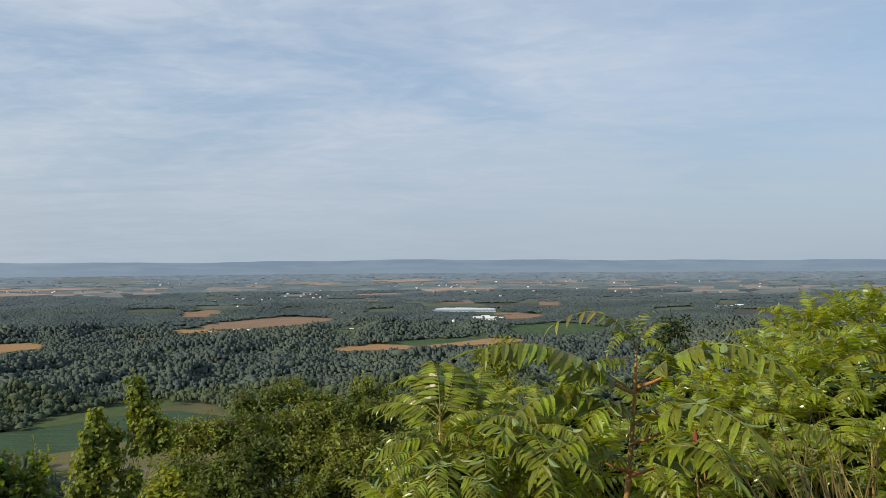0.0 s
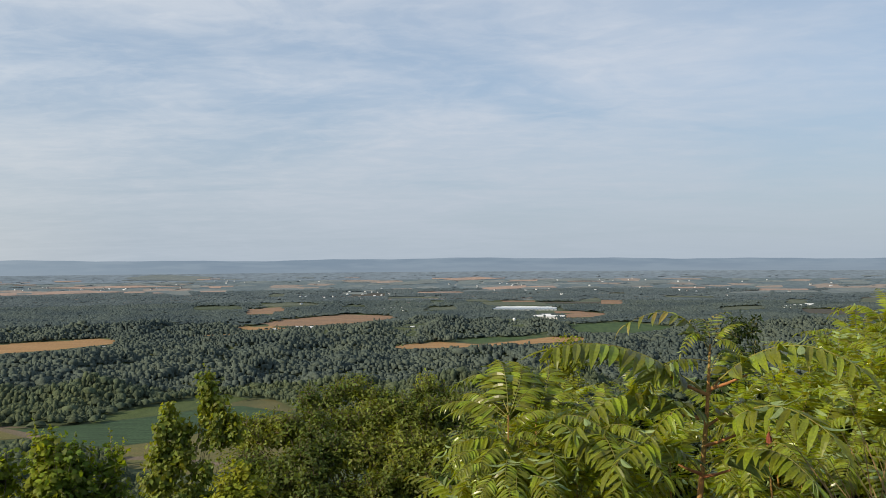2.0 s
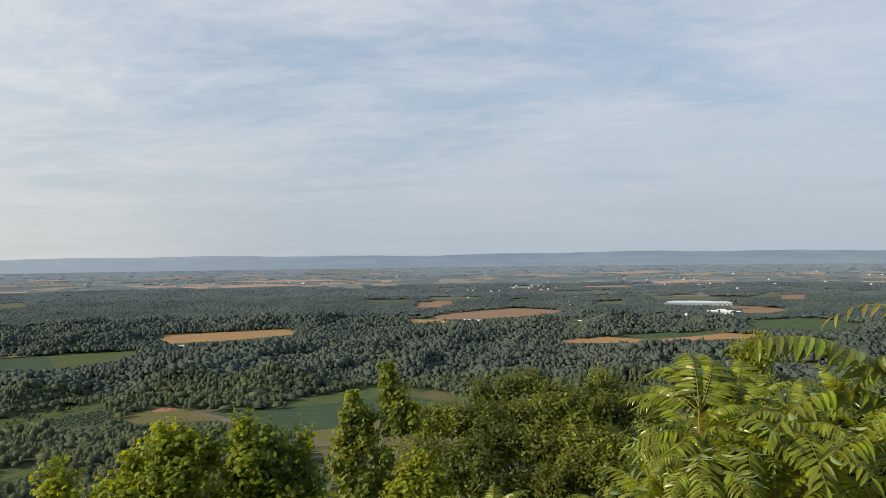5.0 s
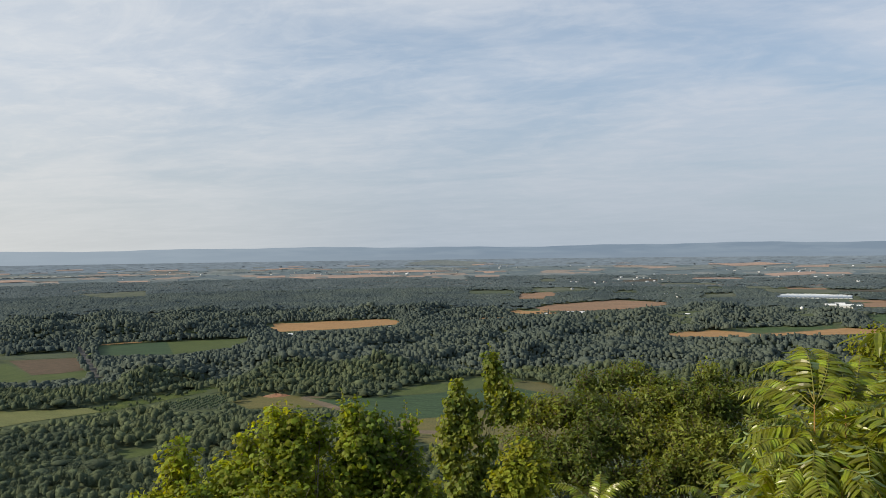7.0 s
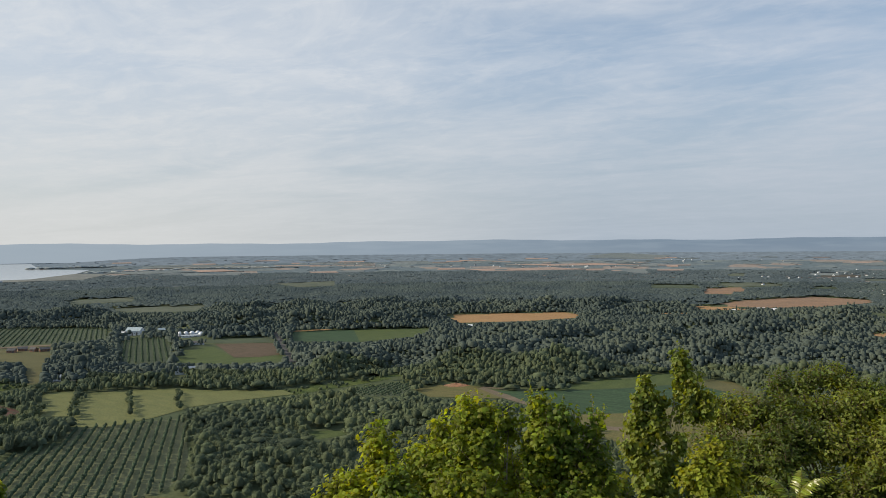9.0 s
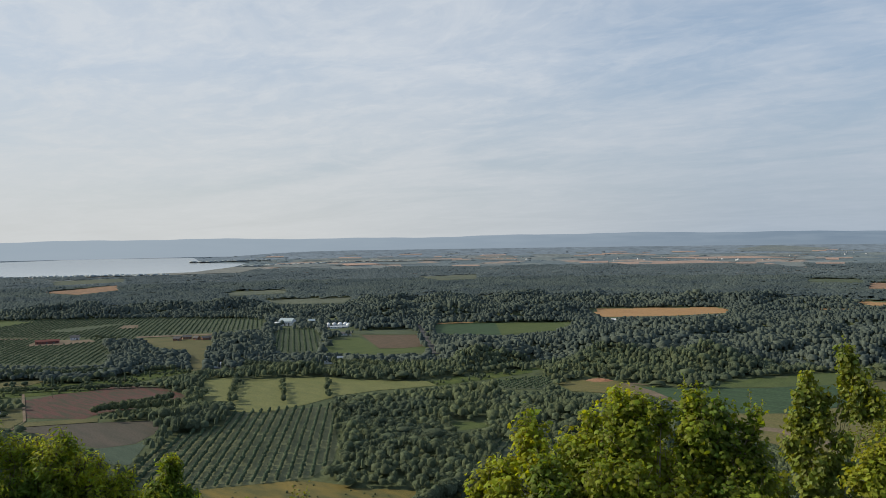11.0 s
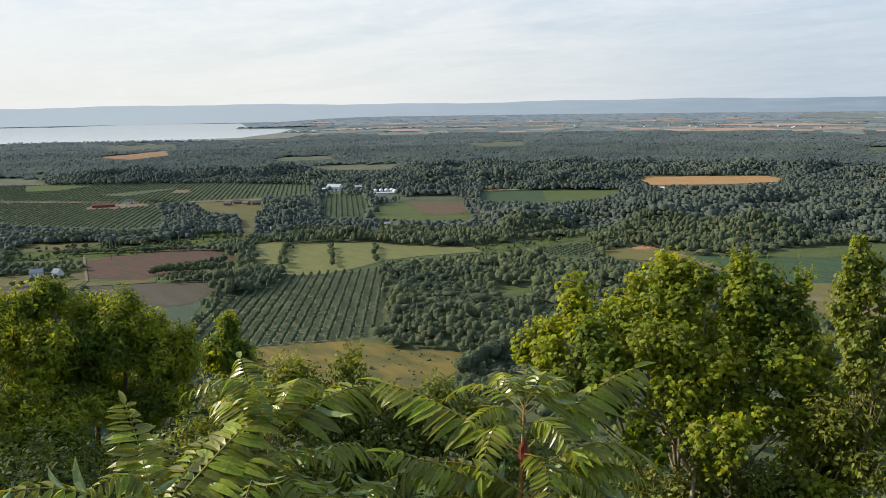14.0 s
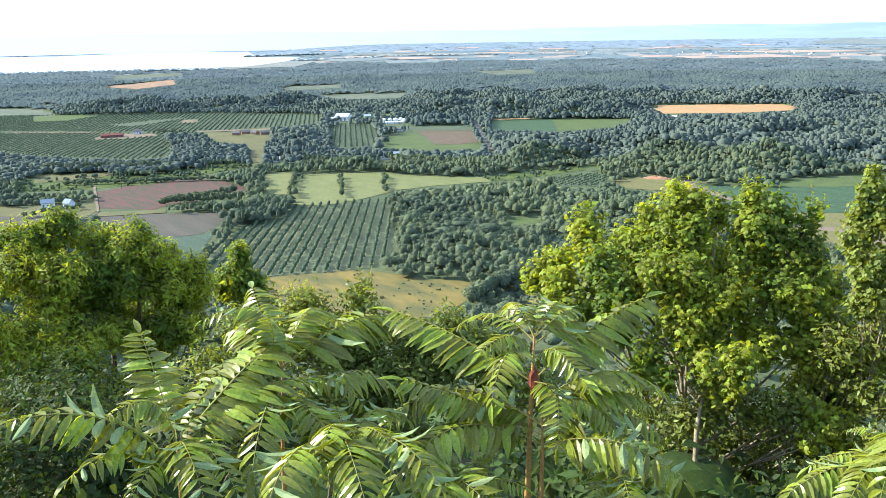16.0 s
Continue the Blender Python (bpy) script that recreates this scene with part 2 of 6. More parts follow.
# leaves close to the lookout
material("leaf_sumac", (0.250, 0.285, 0.026), (0.165, 0.205, 0.022), 3.0, fine=60, rough=0.30, spec=0.6, island=0.38, translucent=0.52, through_leaf=(2.35, 1.95, 0.24))
material("leaf_sumac_under", (0.27, 0.34, 0.15), (0.20, 0.28, 0.11), 4.0, fine=60, rough=0.6, spec=0.3, island=0.12, translucent=0.34, through_leaf=(1.7, 1.5, 0.35))
material("leaf_sumac_young", (0.26, 0.20, 0.05), (0.16, 0.22, 0.04), 5.0, fine=60, rough=0.5, spec=0.4, island=0.2, translucent=0.35)
material("leaf_maple", (0.265, 0.300, 0.030), (0.115, 0.165, 0.024), 0.9, fine=30, rough=0.55, spec=0.2, island=0.32, translucent=0.48, low=0.4, high=0.6, through_leaf=(1.85, 1.65, 0.32))
material("leaf_ash", (0.285, 0.325, 0.034), (0.100, 0.150, 0.022), 1.1, fine=30, rough=0.55, spec=0.15, island=0.30, translucent=0.46, low=0.40, high=0.60, through_leaf=(1.85, 1.65, 0.32))
material("leaf_poplar", (0.215, 0.245, 0.042), (0.12, 0.160, 0.030), 1.5, fine=30, rough=0.5, spec=0.25, island=0.30, translucent=0.42)
material("leaf_oak", (0.200, 0.228, 0.040), (0.098, 0.132, 0.028), 0.7, fine=30, rough=0.5, spec=0.28, island=0.34, translucent=0.44, low=0.4, high=0.6)
material("leaf_yellow", (0.26, 0.27, 0.035), (0.18, 0.22, 0.03), 2.0, fine=30, rough=0.5, island=0.25, translucent=0.4)
# near-black leaf colour puts the shade of thickets and undergrowth into the paint
material("leaf_dark_shade", (0.052, 0.078, 0.020), (0.028, 0.046, 0.015), 0.7, fine=20, rough=0.6, spec=0.10, island=0.35, translucent=0.3)
material("bark", (0.16, 0.125, 0.085), (0.09, 0.07, 0.05), 6, fine=50, bump=0.5, stretch=(1, 1, 0.2))
material("bark_pale", (0.30, 0.25, 0.17), (0.17, 0.14, 0.09), 5, fine=40, bump=0.3)
material("stem_sumac", (0.36, 0.175, 0.060), (0.25, 0.17, 0.055), 8, fine=120, bump=0.3, rough=0.75)
material("stalk_red", (0.36, 0.135, 0.060), (0.30, 0.17, 0.06), 6, fine=80, rough=0.6)
material("stalk_green", (0.22, 0.24, 0.06), (0.22, 0.17, 0.05), 6, fine=80, rough=0.6)
material("fruit_red", (0.25, 0.075, 0.042), (0.15, 0.045, 0.03), 30, fine=200, bump=0.6)
material("straw", (0.36, 0.25, 0.10), (0.22, 0.15, 0.06), 4, fine=40, rough=0.7, island=0.3)
# buildings
material("white_wall", (0.66, 0.67, 0.68), (0.58, 0.60, 0.62), 0.3, fine=2)
material("white_metal", (0.70, 0.71, 0.72), (0.62, 0.64, 0.66), 0.3, rough=0.4, spec=0.5)
material("teal_metal", (0.40, 0.46, 0.48), (0.34, 0.41, 0.44), 0.4, rough=0.45)
material("grey_metal", (0.42, 0.45, 0.47), (0.34, 0.37, 0.40), 0.4, rough=0.4, spec=0.5)
material("dark_roof", (0.15, 0.14, 0.14), (0.10, 0.10, 0.10), 0.5)
material("barn_red", (0.20, 0.085, 0.072), (0.16, 0.07, 0.06), 0.4)
material("blue_roof", (0.22, 0.26, 0.31), (0.18, 0.22, 0.27), 0.4)
material("brick_house", (0.30, 0.17, 0.12), (0.24, 0.14, 0.10), 0.5)
material("film_sheet", (0.52, 0.55, 0.57), (0.45, 0.49, 0.52), 0.02, rough=0.5, spec=0.3, stretch=(1, 6, 1))
material("window_dark", (0.05, 0.06, 0.07), None, 1.0, rough=0.15, spec=0.6)
material("pole_wood", (0.20, 0.16, 0.12), None, 2.0)
material("rock_red", (0.34, 0.17, 0.10), (0.22, 0.14, 0.09), 0.12, fine=1.0, bump=0.5)

water_mat = bpy.data.materials.new("bay_water")
water_mat.use_nodes = True
wb = water_mat.node_tree.nodes["Principled BSDF"]
# pale base colour makes up for sky reflection that the tilted sheet lacks
wb.inputs["Base Color"].default_value = (0.42, 0.44, 0.45, 1)
wb.inputs["Specular IOR Level"].default_value = 1.0
wb.inputs["Roughness"].default_value = 0.12
MATS["bay_water"] = water_mat

# the far side of the valley, twelve kilometres off: it glows in painted haze, paler to the left
ridge_mat = bpy.data.materials.new("hazy_ridge_glow")
ridge_mat.use_nodes = True
rt = ridge_mat.node_tree
rb = rt.nodes["Principled BSDF"]
rb.inputs["Roughness"].default_value, rb.inputs["Specular IOR Level"].default_value = 1.0, 0.0
rtc, rno, rrm = rt.nodes.new("ShaderNodeTexCoord"), rt.nodes.new("ShaderNodeTexNoise"), rt.nodes.new("ShaderNodeValToRGB")
rmp = rt.nodes.new("ShaderNodeMapping")
rmp.inputs["Scale"].default_value = (1, 1, 9)
rt.links.new(rtc.outputs["Object"], rmp.inputs[0])
rt.links.new(rmp.outputs[0], rno.inputs["Vector"])
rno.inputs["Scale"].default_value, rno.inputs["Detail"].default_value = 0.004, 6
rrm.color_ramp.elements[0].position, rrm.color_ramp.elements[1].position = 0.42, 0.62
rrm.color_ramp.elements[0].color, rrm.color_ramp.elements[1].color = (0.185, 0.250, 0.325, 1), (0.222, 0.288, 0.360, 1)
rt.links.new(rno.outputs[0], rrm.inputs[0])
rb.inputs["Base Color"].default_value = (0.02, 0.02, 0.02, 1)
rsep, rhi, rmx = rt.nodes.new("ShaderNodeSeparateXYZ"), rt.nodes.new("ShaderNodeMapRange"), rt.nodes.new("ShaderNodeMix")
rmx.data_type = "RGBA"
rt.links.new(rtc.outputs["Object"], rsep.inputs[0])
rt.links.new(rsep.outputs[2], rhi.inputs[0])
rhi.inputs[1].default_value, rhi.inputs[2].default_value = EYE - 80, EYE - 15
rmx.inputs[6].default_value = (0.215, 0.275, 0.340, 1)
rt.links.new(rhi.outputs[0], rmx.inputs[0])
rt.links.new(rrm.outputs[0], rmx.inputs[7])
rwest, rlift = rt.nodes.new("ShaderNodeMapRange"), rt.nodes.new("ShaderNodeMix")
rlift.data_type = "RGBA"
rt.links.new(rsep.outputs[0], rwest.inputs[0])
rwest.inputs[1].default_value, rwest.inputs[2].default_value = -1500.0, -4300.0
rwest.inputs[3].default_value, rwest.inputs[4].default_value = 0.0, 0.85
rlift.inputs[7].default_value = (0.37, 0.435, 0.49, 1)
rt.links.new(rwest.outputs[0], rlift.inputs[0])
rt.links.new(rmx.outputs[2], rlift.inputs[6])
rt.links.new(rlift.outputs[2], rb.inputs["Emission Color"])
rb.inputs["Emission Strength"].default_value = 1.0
MATS["hazy_ridge_glow"] = ridge_mat

# ---------------------------------------------------------------- mesh helpers


def mesh_of(name, verts, faces, mats=(), smooth=False, which=None):
    me = bpy.data.meshes.new(name)
    verts = np.asarray(verts, np.float32).reshape(-1, 3)
    me.from_pydata(verts.tolist(), [], [tuple(f) for f in faces])
    for m in mats:
        me.materials.append(MATS[m])
    if smooth:
        me.polygons.foreach_set("use_smooth", [True] * len(me.polygons))
    if which is not None:
        me.polygons.foreach_set("material_index", np.asarray(which, np.int32))
    me.update()
    return me


def tri_mesh(name, verts, tris, mat, smooth=False):
    """A large triangle mesh straight from arrays."""
    me = bpy.data.meshes.new(name)
    verts, tris = np.asarray(verts, np.float32).reshape(-1, 3), np.asarray(tris, np.int32).reshape(-1, 3)
    me.vertices.add(len(verts))
    me.vertices.foreach_set("co", verts.ravel())
    me.loops.add(tris.size)
    me.loops.foreach_set("vertex_index", tris.ravel())
    me.polygons.add(len(tris))
    me.polygons.foreach_set("loop_start", np.arange(0, tris.size, 3, dtype=np.int32))
    if smooth:
        me.polygons.foreach_set("use_smooth", np.ones(len(tris), bool))
    me.materials.append(MATS[mat])
    me.update(calc_edges=True)
    return me


def part(name, me, parent, label=""):
    ob = new(name, me)
    ob.parent = parent
    return tagged(ob, label) if label else ob


def empty(name, place, label, category, group="", kind=""):
    ob = new(name)
    ob.matrix_basis = pose(*place)
    ob.empty_display_size = 0.2
    return tagged(ob, label, category, group, kind)


def tube(points, radii, sides=6):
    """Rings of a tapered tube along points: verts and faces."""
    vs, fs = [], []
    pts = [Vector(p) for p in points]
    for i, p in enumerate(pts):
        d = (pts[min(i + 1, len(pts) - 1)] - pts[max(i - 1, 0)]).normalized()
        a = d.orthogonal().normalized()
        b = d.cross(a)
        for k in range(sides):
            w = 2 * math.pi * k / sides
            vs.append(p + (a * math.cos(w) + b * math.sin(w)) * radii[i])
    for i in range(len(pts) - 1):
        for k in range(sides):
            q = (k + 1) % sides
            fs.append((i * sides + k, i * sides + q, (i + 1) * sides + q, (i + 1) * sides + k))
    fs.append(tuple(range((len(pts) - 1) * sides, len(pts) * sides)))
    return vs, fs


def joined(pieces):
    vs, fs = [], []
    for v, f in pieces:
        o = len(vs)
        vs.extend(tuple(x) for x in v)
        fs.extend(tuple(i + o for i in g) for g in f)
    return vs, fs


# ---------------------------------------------------------------- the lie of the land
NEAR, REACH = 2000.0, 2700.0  # beyond NEAR the plain closes up and tilts, and ends before 4.7 km


def shrink(r):
    """How much nearer than its true range a far place stands."""
    r = np.asarray(r, float)
    return np.where(r <= NEAR, 1.0, (NEAR + REACH * (1 - np.exp(-(np.maximum(r, NEAR) - NEAR) / REACH))) / np.maximum(r, 1e-6))


def step(a, b, v):
    t = np.clip((np.asarray(v, float) - a) / (b - a), 0, 1)
    return t * t * (3 - 2 * t)


def land(x, y):
    """Height of the ground at x, y in true ranges: the brow of the hill, its slope, and the plain."""
    x, y = np.asarray(x, float), np.asarray(y, float)
    r = np.hypot(x, y + 0.4)
    az = np.degrees(np.arctan2(-x, y + 0.4))
    gentle = 1 - step(-14, 4, az)
    front = 1 - step(95, 130, np.abs(az - 24))
    steep = 0.55 * (1 - gentle) + 0.24 * gentle
    fall = np.maximum(r - 1.3, 0) * steep
    fall = np.where(r > 14, 12.7 * steep + (r - 14) * 0.56, fall)
    height = 147.85 - fall * front - 0.02 * np.maximum(r - 1.3, 0) * (1 - front)
    bumps = 0.16 * np.sin(x * 1.1 + 0.6 * y) * np.sin(y * 0.9 - 0.4 * x) * step(1.0, 3.0, r)
    hump = 0.5 * (height + np.sqrt(height ** 2 + 18.0 ** 2))  # eases into the plain
    plain = hump - 9.0 * step(60, 400, r) * (1 - step(400, 500, r) * 0.0)
    plain = np.where(r > 260, np.maximum(plain * (1 - step(260, 430, r)), 0), plain)
    return np.where(r < 900, np.maximum(plain, 0) + bumps * (r < 40), 0.0)


def waves(x, y, k):
    """A slow uneven swell between about -1 and 1."""
    return 0.6 * np.sin(x * k + 1.7 * np.sin(y * k * 0.7 + 0.5)) * np.sin(y * k * 1.2 + 1.3 * np.sin(x * k * 0.8)) + 0.4 * np.sin((x + y) * k * 2.3 + 2 * np.sin((x - y) * k * 1.9))


FIELDS = []


def off_fields(x, y, reach):
    """0 on a field, rising to 1 at reach metres from any."""
    best = np.full(np.shape(x), reach, float)
    for poly, mat in FIELDS:
        lo, hi = poly.min(0) - reach, poly.max(0) + reach
        near = (x > lo[0]) & (x < hi[0]) & (y > lo[1]) & (y < hi[1])
        if not near.any():
            continue
        px, py = x[near], y[near]
        d = np.full(px.shape, reach, float)
        for i in range(len(poly)):
            a, b = poly[i - 1], poly[i]
            ab = b - a
            t = np.clip(((px - a[0]) * ab[0] + (py - a[1]) * ab[1]) / (ab @ ab + 1e-9), 0, 1)
            d = np.minimum(d, np.hypot(px - a[0] - t * ab[0], py - a[1] - t * ab[1]))
        d[inside(poly, px, py)] = 0
        best[near] = np.minimum(best[near], d)
    return step(0, reach, best)


def relief(x, y):
    """The hummocks and gully sides that the woods stand on."""
    x, y = np.atleast_1d(np.asarray(x, float)), np.atleast_1d(np.asarray(y, float))
    r = np.hypot(x, y)
    swell = np.maximum(0, 7 + 13 * waves(x, y, 0.012) + 6 * waves(x + 400, y - 200, 0.03))
    swell = swell * step(430, 560, r) * (1 - step(1900, 2300, r))
    ok = swell > 0.01
    if ok.any():
        swell[ok] = swell[ok] * np.minimum.reduce([off_fields(x[ok] * k, y[ok] * k, 55.0) for k in (1.0, 1.05, 1.10, 1.16)])
    return swell


def inside(poly, x, y):
    px, py = np.array([p[0] for p in poly]), np.array([p[1] for p in poly])
    hit = np.zeros(np.shape(x), bool)
    for i in range(len(poly)):
        j = i - 1
        cross = (py[i] > y) != (py[j] > y)
        with np.errstate(divide="ignore", invalid="ignore"):
            at = (px[j] - px[i]) * (y - py[i]) / (py[j] - py[i]) + px[i]
        hit ^= cross & (x < at)
    return hit


def stand(x, y, h=0.0):
    """Where a thing h metres over the ground at true range x, y stands in the scene."""
    x, y = np.asarray(x, float), np.asarray(y, float)
    s = shrink(np.hypot(x, y))
    up = relief(x, y).reshape(np.shape(x))
    return np.stack([x * s, y * s, EYE * (1 - s) + (land(x, y) + up + h) * s], -1)


def spot(az, r, h=0.0):
    x, y = bearing(az, r)
    return Vector(stand(x, y, h).tolist())


# ridge line on the horizon
rv, rf = [], []
for i in range(261):
    az = -60 + i * 0.65
    top = 0.15 + 0.05 * math.sin(az * 0.21 + 1) + 0.03 * math.sin(az * 0.67) + 0.012 * math.sin(az * 2.3)
    top -= 0.22 * (1 - float(step(-30, -8, az)))
    west = float(step(50, 60, az))
    for e, rad in ((-1.05 + 0.07 * west, 4610 - 150 * west), (-0.6, 4640), (-0.25, 4700), (top - 0.06, 4760), (top, 4790)):
        x, y = bearing(az, rad)
        rv.append((x, y, EYE + rad * math.tan(radians(e))))
for i in range(260):
    for j in range(4):
        rf.append((i * 5 + j, (i + 1) * 5 + j, (i + 1) * 5 + j + 1, i * 5 + j + 1))
tagged(new("backdrop", mesh_of("backdrop", rv, rf, ("hazy_ridge_glow",), True)), "long haze-blue wooded ridge far across the valley", "ridge", kind="structure")

# ---------------------------------------------------------------- fields and water
FIELD_LABELS = {
    "soil_red": "bare reddish ploughed field with faint green rows", "soil_grey": "bare grey-brown tilled field",
    "crop_blue": "blue-green cabbage field in narrow rows", "grass_dry": "dry yellowish grass round a farm",
    "grass_lit": "mown pale green meadow in low sun", "orchard_grass": "mown grass alleys between orchard rows",
    "orchard_dark": "darker grass between orchard rows", "grass_gold": "golden rough meadow on a low hill", "soil_brown": "brown freshly ploughed field",
    "crop_pale": "pale green strip of crops", "grass_green": "bright green mown hay field", "crop_green": "even deep green crop field",
    "stubble": "golden orange field of cut grain", "stubble_red": "reddish tan stubble field", "crop_dark": "dark green crop field with faint drill lines",
    "grass_dry2": "dry tan and green meadow in mown stripes", "dirt": "bare sandy track and worn ground", "grass_scrub": "rough green scrub and weeds",
    "grass_pale": "pale far meadow between woods", "far_haze_pale": "pale hazy meadow on the far plain", "far_haze_tan": "pale tan hazy stubble field on the far plain", "asphalt": "grey asphalt country road", "mud": "brown tidal mud flat by the bay",
}


def clearing(az, r, rad):
    """Keeps the woods away from a building."""
    x, y = bearing(az, r)
    FIELDS.append((np.array([(x + rad * math.cos(k * 0.785), y + rad * math.sin(k * 0.785)) for k in range(8)]), "yard"))


def field(name, mat, corners, lift=0.25, clear=True):
    """A field whose corners are given as bearing and true range."""
    # beyond this range fields take the colours that already hold haze
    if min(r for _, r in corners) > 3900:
        mat = {"stubble_red": "far_haze_tan", "grass_pale": "far_haze_pale"}.get(mat, mat)
    poly = [bearing(az, r) for az, r in corners]
    if clear:
        FIELDS.append((np.array(poly), mat))
    lift = (lift if lift > 0.4 else 0.1) + 0.03 * (len(FIELDS) % 9)
    bm = bmesh.new()
    far = max(r for _, r in corners)
    vs = [bm.verts.new((p[0], p[1], 0)) for p in poly]
    bm.faces.new(vs)
    bmesh.ops.triangulate(bm, faces=bm.faces[:])
    cut = 60.0 if far < 2000 else 350.0
    for _ in range(3):
        long = [e for e in bm.edges if e.calc_length() > cut]
        if long:
            bmesh.ops.subdivide_edges(bm, edges=long, cuts=2 if far < 2000 else 1)
            bmesh.ops.triangulate(bm, faces=bm.faces[:])
    for v in bm.verts:
        v.co = Vector(stand(v.co.x, v.co.y, lift + 0.00026 * max(0, math.hypot(v.co.x, v.co.y) - 1800)).tolist())
    me = bpy.data.meshes.new(name)
    bmesh.ops.recalc_face_normals(bm, faces=bm.faces[:])
    bm.to_mesh(me)
    bm.free()
    me.materials.append(MATS[mat])
    return tagged(new(name, me), FIELD_LABELS[mat], "field", kind="structure")


field("red_soil_field", "soil_red", [(70.5, 906), (67.7, 935), (64.9, 953), (62.4, 914), (61.0, 861), (62.1, 819), (66.1, 806), (67.2, 785), (70.5, 813)])
field("grey_soil_field", "soil_grey", [(71.2, 780), (67.7, 767), (62.6, 751), (63.0, 702), (64.3, 670), (66.4, 666), (69.4, 721)])
field("cabbage_field", "crop_blue", [(66.9, 665), (64.3, 668), (63.4, 680), (64.6, 607), (66.0, 618)])
field("grey_soil_field", "soil_grey", [(77.6, 851), (74.1, 825), (71.5, 808), (72.4, 771), (74.2, 756), (77.8, 758)])
field("farmyard", "grass_dry", [(77.8, 889), (74.1, 854), (71.9, 829), (70.5, 889), (70.5, 807), (71.3, 775), (74.2, 803), (77.9, 836)])
field("lawn", "grass_lit", [(59.8, 961), (57.7, 955), (58.1, 847), (58.4, 817), (59.9, 824), (60.6, 849)])
field("lawn", "grass_lit", [(57.5, 934), (54.9, 939), (51.9, 929), (50.3, 902), (51.5, 811), (53.5, 778), (56.2, 751), (58.4, 769), (58.1, 816)])
field("lawn", "grass_lit", [(51.9, 921), (48.8, 899), (45.3, 887), (44.5, 859), (48.8, 837), (50.2, 824), (51.5, 817)])
field("orchard_ground", "orchard_grass", [(58.5, 753), (55.0, 763), (51.6, 768), (51.2, 641), (51.7, 573), (53.1, 539), (56.8, 532), (60.3, 532), (64.8, 551), (63.3, 645), (61.2, 688), (58.9, 702)])
field("hill_meadow", "grass_gold", [(60.7, 530), (53.7, 535), (50.5, 515), (46.1, 500), (46.2, 466), (48.2, 436), (57.0, 427), (60.4, 473)])
field("orchard_ground", "orchard_dark", [(76.5, 1951), (69.0, 1835), (62.1, 1761), (55.7, 1650), (56.2, 1474), (59.2, 1453), (64.0, 1414), (72.6, 1546), (76.6, 1623)])
field("orchard_ground", "orchard_dark", [(76.6, 1593), (71.1, 1492), (66.0, 1430), (65.6, 1231), (65.8, 1143), (67.9, 1125), (73.8, 1233), (76.7, 1366)])
field("farm_meadow", "grass_dry", [(63.9, 1396), (59.2, 1418), (59.4, 1262), (60.9, 1225), (62.7, 1270)])
field("orchard_ground", "orchard_dark", [(55.5, 1450), (52.3, 1429), (52.3, 1145), (55.3, 1148)])
field("farm_lane", "grass_dry", [(60.9, 1225), (59.7, 1250), (60.0, 1030), (60.8, 1020)])
field("ploughed_field", "soil_brown", [(49.6, 1331), (45.8, 1318), (45.3, 1179), (46.8, 1157), (48.4, 1162)])
field("crop_strip", "crop_pale", [(51.3, 1396), (46.1, 1409), (45.8, 1326), (49.6, 1339)])
field("lawn", "grass_green", [(52.3, 1134), (51.7, 1280), (49.7, 1301), (48.4, 1156), (45.3, 1167), (45.0, 1114), (48.8, 1105)])
field("crop_field", "crop_dark", [(44.6, 1469), (40.5, 1490), (40.1, 1303), (44.6, 1331)])
field("hay_field", "grass_green", [(40.5, 1490), (34.8, 1491), (36.5, 1358), (40.1, 1303)])
field("stubble_strip", "stubble", [(44.6, 1508), (42.0, 1514), (42.0, 1495), (44.6, 1478)])
field("wheat_field", "stubble", [(34.4, 1775), (26.0, 1831), (25.2, 1782), (25.5, 1690), (28.9, 1618), (33.3, 1590)])
field("stubble_strip", "stubble", [(22.6, 1800), (18.9, 1838), (16.0, 1880), (16.0, 1850), (18.9, 1804), (22.6, 1778)])
field("wheat_field", "stubble_red", [(16.4, 2109), (14.9, 2234), (10.8, 2423), (7.0, 2314), (7.8, 2207), (10.5, 2047), (13.5, 2002), (15.7, 2026)])
field("stubble_strip", "stubble", [(18.3, 2023), (16.0, 2048), (14.2, 1925), (17.1, 1925)])
field("barley_field", "stubble", [(8.0, 1473), (6.7, 1527), (4.4, 1573), (1.7, 1515), (-1.0, 1588), (-3.3, 1671), (-6.4, 1640), (-4.8, 1580), (-1.0, 1513), (2.9, 1458), (6.7, 1449)])
field("crop_field", "crop_green", [(4.2, 1595), (1.3, 1660), (-1.0, 1670), (-2.9, 1775), (-3.1, 1696), (-1.0, 1611), (1.7, 1546)])
field("crop_field", "crop_green", [(-4.2, 1995), (-8.5, 2097), (-11.4, 1934), (-8.5, 1773), (-4.8, 1791)])
field("hay_field", "grass_green", [(24.9, 921), (19.2, 996), (17.0, 956), (19.3, 913), (22.9, 879), (26.8, 862)])
field("crop_field", "crop_dark", [(31.0, 856), (26.8, 859), (22.9, 876), (19.3, 910), (17.5, 909), (14.7, 861), (17.5, 820), (21.8, 756), (25.9, 744), (28.9, 788)])
field("headland", "grass_dry", [(16.9, 956), (15.4, 940), (13.9, 865), (14.7, 861), (17.5, 909), (19.2, 914)])
field("dry_meadow", "grass_dry2", [(25.9, 739), (21.8, 754), (17.5, 817), (13.9, 855), (13.4, 717), (16.8, 628), (21.1, 626), (24.8, 665)])
